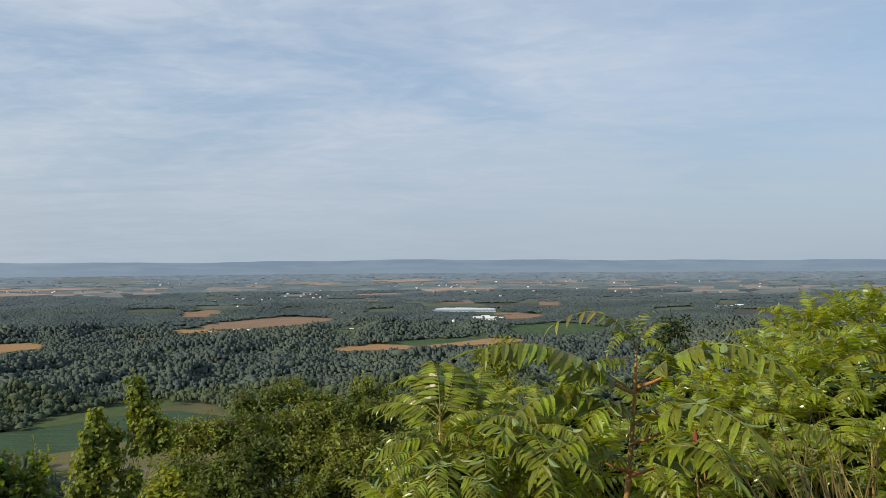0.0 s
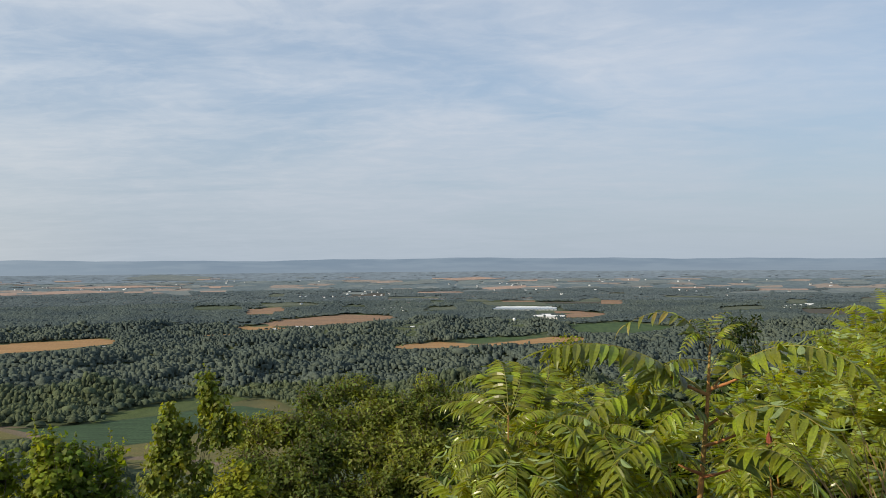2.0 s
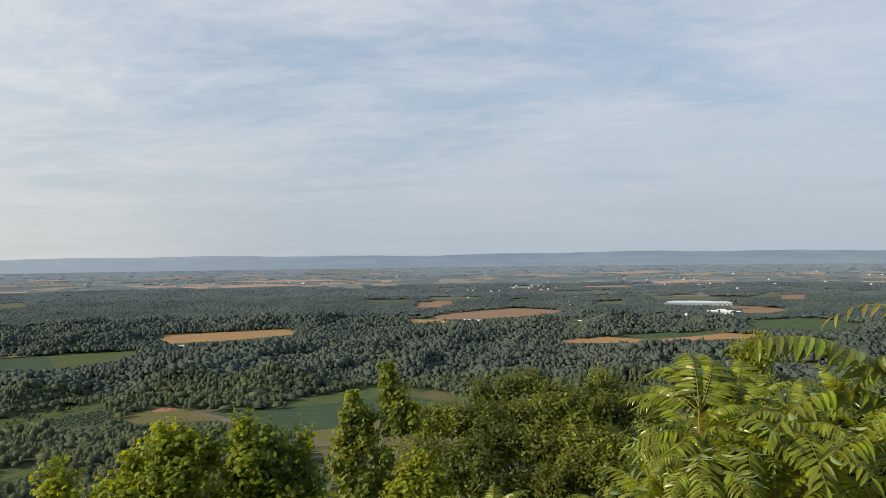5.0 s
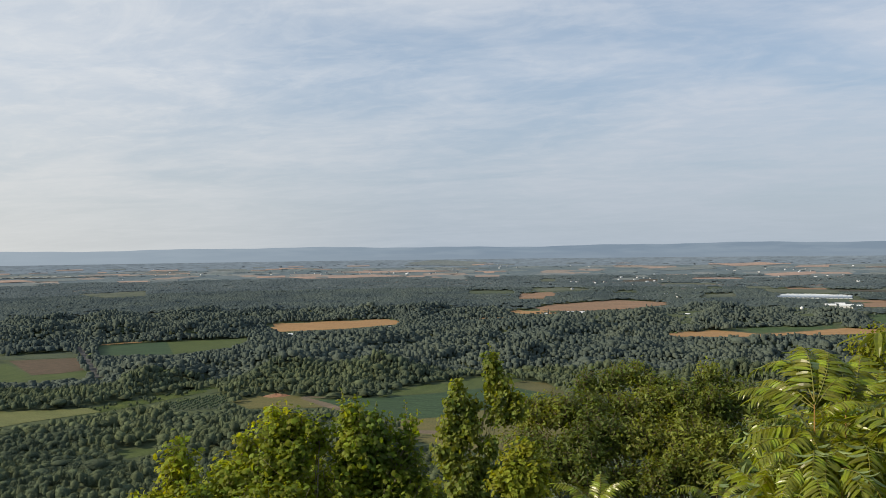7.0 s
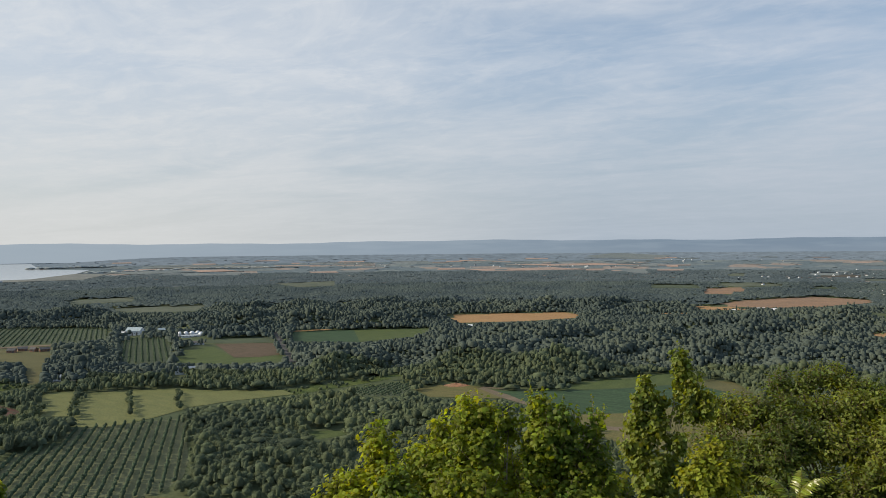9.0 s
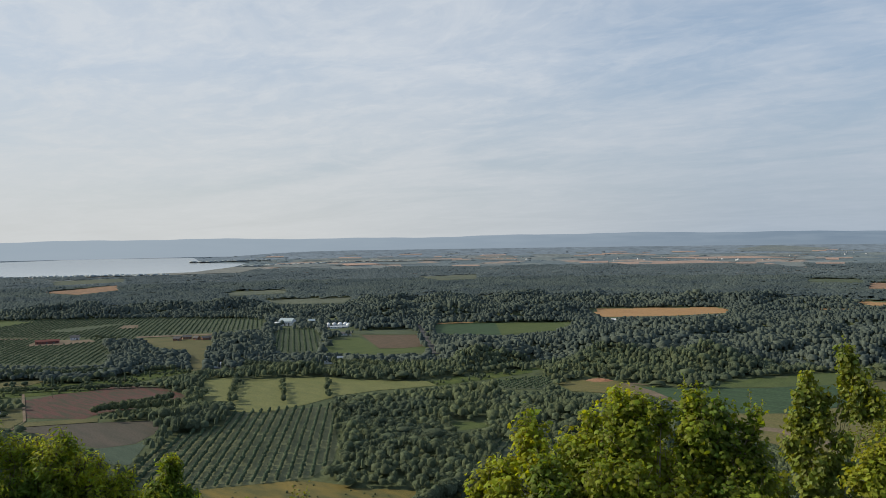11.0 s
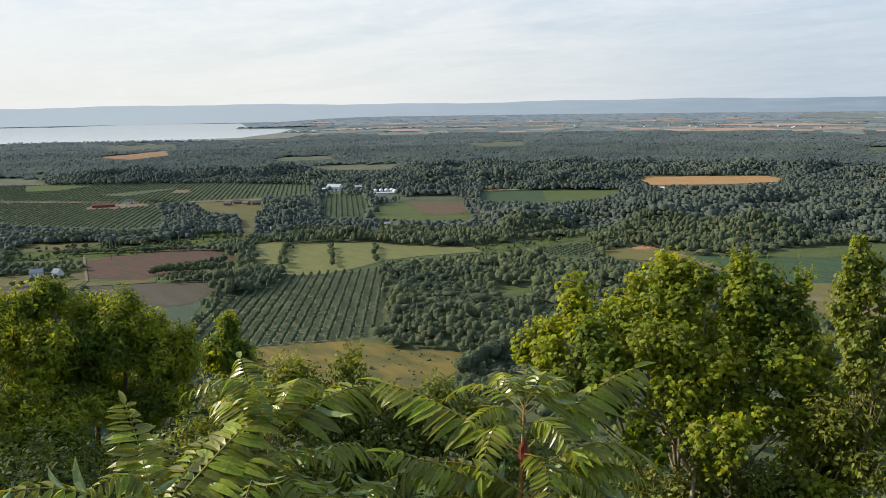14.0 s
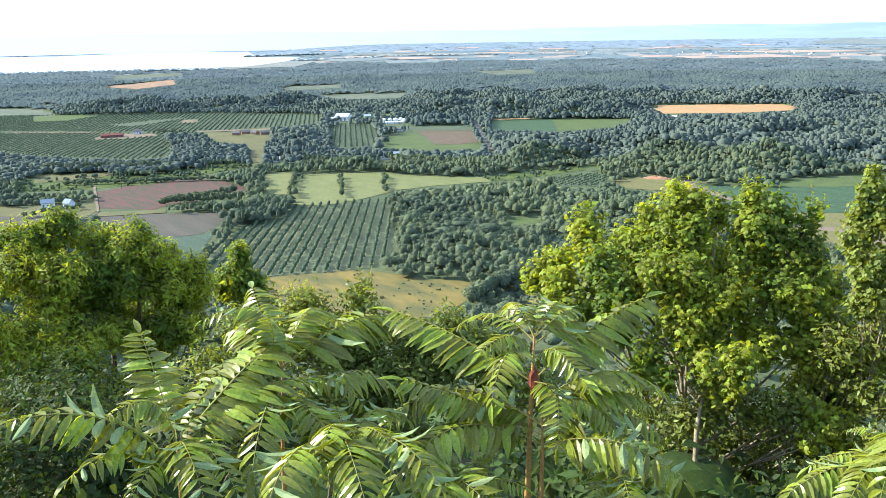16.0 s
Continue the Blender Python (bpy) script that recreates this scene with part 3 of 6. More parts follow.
field("dirt_track", "dirt", [(25.1, 701), (22.5, 695), (18.6, 653), (18.7, 644), (22.5, 681), (25.1, 691)])
field("gravel_pit_ground", "grass_dry2", [(36.6, 874), (33.9, 906), (31.8, 877), (30.0, 825), (30.6, 813), (35.4, 824)])
field("dirt_track", "dirt", [(31.8, 877), (30.0, 831), (28.5, 785), (28.8, 780), (30.6, 819), (32.1, 870)])
field("dirt_track", "dirt", [(31.8, 883), (29.7, 873), (27.8, 885), (27.8, 875), (29.7, 863), (31.8, 873)])
field("orchard_ground", "orchard_dark", [(40.8, 872), (37.5, 911), (36.3, 891), (37.5, 833), (40.0, 834)])
field("clearing", "grass_green", [(43.8, 688), (41.5, 694), (40.9, 668), (43.0, 656)])
field("orchard_ground", "orchard_dark", [(41.1, 640), (39.0, 610), (38.1, 547), (40.0, 565)])
field("scrub", "grass_scrub", [(53.4, 888), (48.8, 877), (44.5, 901), (41.1, 938), (37.3, 974), (37.3, 949), (41.1, 893), (44.2, 858), (48.8, 837), (51.5, 842)])
field("scrub", "grass_scrub", [(75.0, 1021), (70.6, 1018), (67.3, 981), (61.7, 1060), (60.6, 1020), (67.0, 928), (71.3, 927), (75.0, 945)])
field("stubble_strip", "stubble_red", [(69.6, 2906), (65.1, 3219), (65.0, 2897), (67.4, 2706)])
field("far_meadow", "grass_pale", [(58.4, 2573), (54.5, 2652), (54.6, 2452), (58.2, 2407)])
field("far_meadow", "grass_pale", [(56.3, 2170), (54.1, 2205), (50.1, 2205), (50.8, 2012), (54.6, 2031)])
field("far_meadow", "grass_pale", [(45.7, 3333), (41.7, 3481), (41.7, 3097), (44.2, 3040)])
field("far_meadow", "grass_pale", [(68.8, 3728), (64.7, 3835), (64.7, 3493), (68.8, 3364)])
field("far_meadow", "grass_pale", [(76.1, 2194), (72.4, 2043), (72.3, 1855), (76.1, 1915)])
field("far_meadow", "stubble_red", [(33.0, 4900), (27.0, 5100), (24.5, 4700), (31.5, 4500)])
field("far_meadow", "grass_pale", [(22.8, 4577), (21.0, 4754), (20.6, 4080), (21.7, 4156)])
field("far_meadow", "grass_pale", [(16.8, 3069), (14.2, 3186), (12.0, 3019), (15.3, 2886)])
field("far_meadow", "stubble_red", [(1.7, 4649), (0.1, 4929), (-1.5, 5127), (-1.5, 4602), (0.9, 4366)])
field("far_meadow", "stubble_red", [(-1.8, 4899), (-3.3, 4987), (-3.6, 4674), (-1.8, 4507)])
field("far_meadow", "stubble_red", [(-3.3, 2500), (-5.4, 2530), (-5.4, 2430), (-3.5, 2405)])
field("far_meadow", "stubble_red", [(-4.0, 2371), (-5.5, 2476), (-7.0, 2400), (-5.9, 2255), (-4.2, 2231)])
field("far_meadow", "grass_pale", [(5.3, 2721), (3.2, 2806), (3.2, 2611), (5.5, 2567)])
field("far_meadow", "grass_pale", [(-4.4, 3080), (-6.3, 3453), (-6.6, 3122), (-5.2, 2959)])
field("far_meadow", "grass_pale", [(-13.9, 2747), (-16.6, 2906), (-16.8, 2741), (-14.2, 2598)])
field("far_meadow", "grass_pale", [(-19.8, 4363), (-22.5, 4832), (-24.0, 4358), (-20.6, 3952)])
field("far_meadow", "grass_pale", [(24.8, 9146), (22.7, 11426), (19.3, 9113), (20.0, 7216), (23.8, 7826)])
field("far_meadow", "stubble_red", [(30.0, 5800), (24.0, 6000), (21.0, 5600), (27.0, 5450)])
field("far_meadow", "grass_pale", [(-8.1, 5824), (-10.7, 6275), (-11.0, 5524), (-8.5, 5284)])
field("far_meadow", "grass_pale", [(8.9, 5811), (5.1, 6492), (4.3, 5794), (7.4, 5342)])
field("far_meadow", "stubble_red", [(4.3, 7072), (1.7, 7938), (0.1, 7113), (3.2, 6417)])
field("far_meadow", "grass_pale", [(-2.2, 6618), (-5.2, 7160), (-5.9, 6343), (-2.9, 5906)])
# strips, tracks and yards among the farms
field("crop_strip", "crop_pale", [(69.59, 1604), (65.53, 1672), (64.33, 1677), (67.91, 1557)], 0.45)
field("crop_strip", "grass_green", [(73.54, 1746), (73.5, 1873), (71.66, 1873), (69.79, 1807), (71.7, 1732)], 0.45)
field("farm_track", "dirt", [(74.8, 1571), (70.22, 1496), (70.22, 1480), (74.81, 1554)], 0.45)
field("farmyard", "dirt", [(70.46, 1383), (69.65, 1458), (66.8, 1427), (66.38, 1392), (68.49, 1372)], 0.45)
field("farm_track", "dirt", [(64.04, 1414), (58.55, 1410), (58.54, 1427), (64.03, 1434)], 0.45)
field("farmyard", "dirt", [(65.15, 1578), (64.79, 1638), (63.83, 1636), (63.98, 1573)], 0.45)
field("farm_track", "dirt", [(70.69, 945), (70.53, 943), (70.49, 798), (70.65, 793)], 0.45)
field("farm_track", "dirt", [(70.49, 798), (70.65, 793), (71.65, 760), (71.43, 758)], 0.45)
field("rough_strip", "grass_dry", [(74.0, 994), (73.94, 1052), (71.46, 1042), (69.2, 1028), (70.54, 990)], 0.45)
field("country_road", "asphalt", [(59.43, 1034), (56.09, 1035), (53.07, 1033), (53.07, 1024), (56.1, 1023), (59.43, 1023)], 0.45)
field("rough_strip", "grass_dry", [(70.46, 792), (68.47, 786), (66.43, 781), (66.45, 765), (68.5, 768), (70.82, 774)], 0.45)
field("country_road", "asphalt", [(45.9, 1500), (45.5, 1500), (44.3, 1090), (44.8, 1090)], 0.5)
field("country_road", "asphalt", [(52.2, 1452), (45.5, 1488), (45.5, 1500), (52.2, 1466)], 0.45)

patch = np.random.default_rng(11)
for k in range(170):
    az = patch.uniform(-31, 20) if k < 70 else patch.uniform(18, 56)
    r = patch.uniform(2500, 4500) if k < 36 else patch.uniform(4300, 8200)
    wide, deep, skew = patch.uniform(60, 240) / r * 57.3, patch.uniform(60, 200) * (1 + r / 6000), patch.uniform(-0.3, 0.3)
    field("far_field", ("grass_pale", "stubble_red", "grass_pale", "soil_grey", "crop_pale")[k % 5] if r < 4000 else ("far_haze_pale", "far_haze_tan", "far_haze_pale")[k % 3],
          [(az - wide / 2, r - deep / 2), (az + wide / 2, r - deep / 2 * (1 + skew)), (az + wide / 2 * (1 - skew), r + deep / 2), (az - wide / 2, r + deep / 2 * (1 + skew))])

# the bay, its mud flats and the low headland
bay_poly = [(100, 15000), (87.8, 12158), (80.5, 10200), (74.8, 8200), (71.7, 8000), (66.8, 8800), (60.4, 8246), (59.9, 6189), (57.1, 5813),
            (57.9, 5083), (60.5, 4351), (66.8, 4213), (71.1, 4400), (74.8, 4357), (83.1, 4600), (100, 4800)]
FIELD_LABELS["bay_water"] = "pale calm tidal bay reflecting the hazy sky"
water = field("water", "bay_water", bay_poly, 0.5)
tagged(water, category="bay")
field("mud_flat", "mud", [(60.5, 4351), (57.9, 5083), (56.0, 4900), (57.5, 4150), (63.0, 4060), (67.0, 4060), (66.8, 4213)], 1.0)
field("headland_meadow", "grass_pale", [(56.8, 5300), (52.5, 5600), (50.5, 5000), (54.5, 4700)], 1.5, False)
field("headland_meadow", "stubble_red", [(51.0, 5300), (49.0, 5400), (48.0, 5000), (50.5, 4900)], 1.5, False)
field("mud_flat", "mud", [(54.0, 6100), (48.0, 6300), (44.0, 5800), (47.0, 5600), (52.0, 5800)], 1.5, False)

# ---------------------------------------------------------------- ground sheet
rings = [0.0] + [1.0 + 0.45 * i for i in range(60)] + list(np.geomspace(29, 480, 45)) + list(np.linspace(505, 2000, 60)) + list(np.geomspace(2080, 13000, 60))
spokes = 300
gv, gf, gm = [], [], []
for i, r in enumerate(rings):
    w = np.radians(np.arange(spokes) * 360 / spokes)
    gv.append(stand(-r * np.sin(w), r * np.cos(w)))
    if i:
        for k in range(spokes):
            q = (k + 1) % spokes
            gf.append(((i - 1) * spokes + k, (i - 1) * spokes + q, i * spokes + q, i * spokes + k))
            # the two outermost land materials carry painted haze
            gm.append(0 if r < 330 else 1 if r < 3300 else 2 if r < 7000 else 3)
tagged(new("ground", mesh_of("ground", np.concatenate(gv), gf, ("hillside", "wood_floor", "far_haze_land", "haze_land"), True, gm)),
       "wooded hillside falling to a wide green farming valley", "ground", kind="structure")

rng = np.random.default_rng(7)
# ---------------------------------------------------------------- buildings


def box(w, d, h, z=0.0, x=0.0, y=0.0):
    v = [(x + sx * w / 2, y + sy * d / 2, z + k * h) for k in (0, 1) for sx, sy in ((-1, -1), (1, -1), (1, 1), (-1, 1))]
    return v, [(0, 3, 2, 1), (4, 5, 6, 7), (0, 1, 5, 4), (1, 2, 6, 5), (2, 3, 7, 6), (3, 0, 4, 7)]


def gable(w, d, h, rise, over=0.5):
    """A pitched roof slab with eaves, ridge along x."""
    t = 0.3
    a, b = w / 2 + over, d / 2 + over
    v = []
    for x in (-a, a):
        v += [(x, -b, h - 0.1), (x, 0, h + rise), (x, b, h - 0.1), (x, b, h - 0.1 + t), (x, 0, h + rise + t), (x, -b, h - 0.1 + t)]
    f = [(0, 1, 7, 6), (1, 2, 8, 7), (2, 3, 9, 8), (3, 4, 10, 9), (4, 5, 11, 10), (5, 0, 6, 11), (0, 5, 4, 1), (1, 4, 3, 2), (6, 7, 10, 11), (7, 8, 9, 10)]
    return v, f


def building(name, label, az, r, w, d, h, rise, turn, wall, roof, windows=3, doors=1, category="building", group=""):
    ob = empty(name, (0, 0, 0), label, category, group)
    s = float(shrink(r))
    ob.matrix_basis = Matrix.Translation(spot(az, r, 0.05)) @ pose(0, 0, 0, 0, 0, turn) @ Matrix.Scale(s, 4)
    clearing(az, r, max(w, d) * 0.75 + 3)
    wv, wf = box(w, d, h + 0.8, -0.8)
    o = len(wv)
    wv += [(-w / 2, -d / 2, h), (-w / 2, d / 2, h), (-w / 2, 0, h + rise), (w / 2, -d / 2, h), (w / 2, d / 2, h), (w / 2, 0, h + rise)]
    wf += [(o, o + 2, o + 1), (o + 3, o + 4, o + 5)]
    part("wall", mesh_of("wall", wv, wf, (wall,)), ob)
    part("roof", mesh_of("roof", *gable(w, d, h, rise), (roof,)), ob)
    pane = mesh_of("window", *box(1.3, 0.12, 1.2), ("window_dark",))
    for side in (-1, 1):
        for i in range(windows):
            q = part("window", pane, ob)
            q.location = (-w / 2 + w * (i + 0.5) / windows, side * (d / 2 + 0.03), h * 0.45)
    gate = mesh_of("door", *box(min(2.6, w * 0.3), 0.12, h * 0.7), ("dark_roof",))
    for i in range(doors):
        q = part("door", gate, ob)
        q.location = (w * (0.28 - 0.3 * i), -d / 2 - 0.08, 0)
    return ob


def bin_dome(az, r, radius, h):
    ob = empty("grain_bin", (0, 0, 0), "round white domed metal storage bin in a farmyard", "silo", "bins at the white farm")
    ob.matrix_basis = Matrix.Translation(spot(az, r))
    clearing(az, r, radius + 6)
    n = 16
    prof = [(radius, -0.5), (radius, h), (radius * 0.86, h + radius * 0.35), (radius * 0.55, h + radius * 0.62), (radius * 0.12, h + radius * 0.8)]
    body = [(q * math.cos(2 * math.pi * k / n), q * math.sin(2 * math.pi * k / n), z) for q, z in prof for k in range(n)]
    faces = [(i * n + k, i * n + (k + 1) % n, (i + 1) * n + (k + 1) % n, (i + 1) * n + k) for i in range(4) for k in range(n)]
    part("shell", mesh_of("shell", body[:2 * n], faces[:n], ("white_metal",), True), ob)
    upper = [tuple(i - n for i in q) for q in faces[n:]] + [tuple(range(3 * n, 4 * n))]
    part("dome", mesh_of("dome", body[n:], upper, ("white_metal",), True), ob)
    hatch = part("hatch", mesh_of("hatch", *box(1.4, 0.3, 2.2, 0, 0, -radius), ("grey_metal",)), ob)
    hatch.rotation_euler = (0, 0, radians(az))


building("barn", "large white barn with a pale teal metal roof", 54.5, 1520, 25, 20, 8, 5, 30, "white_wall", "teal_metal", 4, 2, "barn")
building("barn", "low white lean-to barn with a pale metal roof", 55.3, 1520, 14, 12, 4.5, 2.0, 30, "white_wall", "white_metal", 2, 1, "barn")
building("shed", "small white shed with a teal roof", 52.9, 1511, 11, 9, 5, 3.4, 60, "white_wall", "teal_metal", 1, 1, "shed")
for az, r in ((51.78, 1468), (51.40, 1470), (51.02, 1472), (50.66, 1474), (50.45, 1450)):
    bin_dome(az, r, 4.3, 4.4)
building("machine_shed", "long low pale farm shed before white bins", 51.1, 1440, 30, 9, 3.2, 1.2, 52, "white_wall", "grey_metal", 5, 1, "shed")
building("farmhouse", "low white farmhouse under trees", 50.7, 1335, 20, 8, 3.2, 2.0, 52, "white_wall", "dark_roof", 5, 1, "house")
building("barn", "long barn with a pale blue-grey metal roof by woods", 51.45, 1035, 23, 13, 5, 3.6, 45, "white_wall", "blue_roof", 4, 1, "barn")
building("barn", "long red barn with a dull red roof among orchards", 69.2, 1405, 33, 10, 4, 2.4, 70, "barn_red", "barn_red", 5, 2, "barn")
building("house", "small white house with a dark roof by orchards", 67.65, 1436, 13, 9, 4.5, 3, 65, "white_wall", "dark_roof", 3, 1, "house")
for az, r, w, d, turn, label in ((61.55, 1352, 11, 8, 40, "small brick house in a dry meadow"), (60.95, 1366, 13, 8, 66, "low brick farm building beside a lane"),
                                 (60.35, 1350, 9, 7, 20, "small brick outbuilding with a dark roof"), (59.75, 1345, 14, 8, 75, "brick barn with a long dark roof")):
    building("farm_building", label, az, r, w, d, 3.4, 2.6, turn, "brick_house", "dark_roof", 3, 1, "building", "brick buildings of a small farm")
building("house", "white house with a blue-grey roof by tilled fields", 73.4, 842, 11, 8, 4.5, 3, 70, "white_wall", "blue_roof", 3, 1, "house")
building("house", "small white house with a steep blue roof", 72.2, 832, 8, 7, 4.2, 3.6, 20, "white_wall", "blue_roof", 2, 1, "house")
building("house", "small white roadside house", 59.1, 1042, 9, 7, 3.2, 2.4, 60, "white_wall", "grey_metal", 2, 1, "house")
building("house", "tall white house at the edge of a grain field", 26.05, 1562, 7, 7, 5, 2.6, 25, "white_wall", "white_wall", 2, 1, "house")
building("house", "white gabled house by a green crop field", 32.6, 1490, 7, 7, 4, 2.6, 40, "white_wall", "white_metal", 2, 1, "house")
for az, r, w in ((13.8, 1905, 16), (12.9, 1897, 20), (15.4, 1850, 9), (6.7, 1826, 18), (6.2, 1850, 9)):
    building("farmhouse", "white farm building among trees by a reddish field", az, r, w, 10, 5, 2.6, az + 10, "white_wall", "white_metal", 3, 1, "building", "farm buildings by the field")
for az, r, w, d in ((-2.3, 2200, 24, 14), (-3.2, 2190, 30, 12), (-2.8, 2240, 26, 14), (-3.8, 2175, 20, 10)):
    building("barn", "long white barn with a pale metal roof on a large farm", az, r, w, d, 6, 3, az + 8, "white_wall", "white_metal", 5, 2, "barn", "barns of the large farm")
bin_dome(-0.68, 1990, 3.5, 4)
for az, r in ((-18.0, 2786), (-18.65, 2825), (-19.3, 2902)):
    building("poultry_barn", "long white poultry barn with a white roof", az, r, 24, 14, 5, 3, az + 12, "white_wall", "white_metal", 6, 1, "barn", "white poultry barns")

# glasshouse: long plastic-covered bays side by side
clearing(-1.2, 2660, 105)
glasshouse = empty("greenhouse", (0, 0, 0), "huge pale plastic-covered greenhouse of many bays", "greenhouse")
for k in range(18):
    t = k / 17
    az, r = 1.0 + (-3.4 - 1.0) * t, 2660 - 20 * t
    s = float(shrink(r))
    n = 8
    length, half = 190 * (1 - 0.35 * abs(t - 0.45)), 6.6
    arch = [(half * math.cos(math.pi * i / n), 1.2 + 1.5 * math.sin(math.pi * i / n)) for i in range(n + 1)]
    arch = [(half, -1.0)] + arch + [(-half, -1.0)]
    v = [(x, y, z) for y in (-length / 2, length / 2) for x, z in arch]
    c = len(arch)
    f = [(i, i + 1, c + i + 1, c + i) for i in range(c - 1)] + [tuple(range(c)), tuple(range(2 * c - 1, c - 1, -1))]
    bay = part("bay", mesh_of("bay", v, f, ("film_sheet",), True), glasshouse)
    bay.matrix_basis = Matrix.Translation(spot(az, r, 0.5)) @ pose(0, 0, 0, 0, 0, -4) @ Matrix.Scale(s, 4)

# scattered white houses of the villages on the plain
vil = np.random.default_rng(21)
hamlets = ((7.6, 2650, 2.2, 150, 16), (6.6, 2980, 1.8, 120, 8), (8.5, 3900, 4, 500, 14), (14.0, 3600, 5, 600, 12), (24.0, 5200, 5, 300, 12), (-3.0, 4300, 5, 600, 12),
           (-12.0, 4100, 6, 900, 10), (-20.0, 5600, 4, 1200, 8), (30.0, 5600, 4, 500, 10), (2.0, 5400, 6, 800, 12), (-9.0, 6200, 6, 900, 10), (40.0, 6000, 6, 900, 10), (18.0, 6800, 6, 900, 10))
for az, r, da, dr, count in hamlets:
    for _ in range(count):
        a, q = az + vil.normal(0, da * 0.5), r + vil.normal(0, dr * 0.5)
        building("village_house", "small white house of a distant village", a, q, vil.uniform(7, 14), 7, vil.uniform(3, 4.5), 2.2, vil.uniform(0, 180), "white_wall",
                 "white_metal" if vil.random() < 0.3 else "dark_roof", 1, 1, "house", "houses on the plain")

# gravel heap in the pit
heap_v, heap_f = [], []
for i in range(7):
    for k in range(20):
        rr, w = 10 * (1 - i / 6.5), 2 * math.pi * k / 20
        heap_v.append((rr * math.cos(w) * 1.7 * rng.uniform(0.88, 1.1), rr * math.sin(w) * rng.uniform(0.88, 1.1), 3.4 * (i / 6) ** 0.8 * rng.uniform(0.85, 1.1) - 0.5))
for i in range(6):
    for k in range(20):
        heap_f.append((i * 20 + k, i * 20 + (k + 1) % 20, (i + 1) * 20 + (k + 1) % 20, (i + 1) * 20 + k))
heap_f.append(tuple(range(120, 140)))
heap = tagged(new("gravel_heap", mesh_of("gravel_heap", heap_v, heap_f, ("rock_red",))), "reddish heap of earth and gravel in a pit", "heap")
heap.matrix_basis = Matrix.Translation(spot(33.6, 888)) @ pose(0, 0, 0, 0, 0, 34)

# power poles by the road
for az, r in ((43.5, 1480), (41.2, 1485), (39.0, 1488), (58.6, 1035), (56.4, 1045), (69.0, 905), (64.8, 935)):
    pole = empty("power_pole", (0, 0, 0), "thin wooden power pole beside fields", "pole", "power poles")
    pole.matrix_basis = Matrix.Translation(spot(az, r))
    part("mast", mesh_of("mast", *tube([(0, 0, -0.5), (0, 0, 11)], (0.22, 0.15), 6), ("pole_wood",)), pole)
    part("crossarm", mesh_of("crossarm", *box(2.4, 0.15, 0.15, 10.2), ("pole_wood",)), pole)

# ---------------------------------------------------------------- woods
rng = np.random.default_rng(7)

def sphere_dirs(shape):
    d = rng.normal(size=(*shape, 3))
    return d / np.linalg.norm(d, axis=-1, keepdims=True)


def blob(rings, sides, flat_top=False):
    """A rounded crown: rings of vertices from the skirt up, and one on top."""
    v, t = [], []
    for i, (rad, z) in enumerate(rings):
        v += [(rad * math.cos(2 * math.pi * (k + 0.5 * (i % 2)) / sides), rad * math.sin(2 * math.pi * (k + 0.5 * (i % 2)) / sides), z) for k in range(sides)]
    for i in range(len(rings) - 1):
        for k in range(sides):
            q, lo, hi = (k + 1) % sides, i * sides, (i + 1) * sides
            if i % 2 == 0:
                t += [(lo + k, lo + q, hi + k), (lo + q, hi + q, hi + k)]
            else:
                t += [(lo + k, hi + q, hi + k), (lo + k, lo + q, hi + q)]
    if flat_top:
        t += [((len(rings) - 1) * sides, (len(rings) - 1) * sides + k, (len(rings) - 1) * sides + k + 1) for k in range(1, sides - 1)]
        return np.array(v, float), np.array(t)
    v.append((0, 0, 1.0))
    t += [((len(rings) - 1) * sides + k, (len(rings) - 1) * sides + (k + 1) % sides, len(v) - 1) for k in range(sides)]
    return np.array(v, float), np.array(t)


FULL_V, FULL_T = blob(((0.62, -0.95), (1.0, -0.25), (0.86, 0.45), (0.42, 0.88)), 6)
DOME_V, DOME_T = blob(((0.80, -0.85), (1.0, -0.05), (0.66, 0.68)), 5)
TENT_V, TENT_T = blob(((0.95, -0.7), (0.80, 0.45)), 4)
FAR_V, FAR_T = blob(((1.0, -0.7), (0.80, 0.45)), 3)
SPECK_V, SPECK_T = blob(((1.0, -0.5),), 5)
SLAB_V, SLAB_T = blob(((1.05, -0.7), (0.85, 0.75)), 3, True)


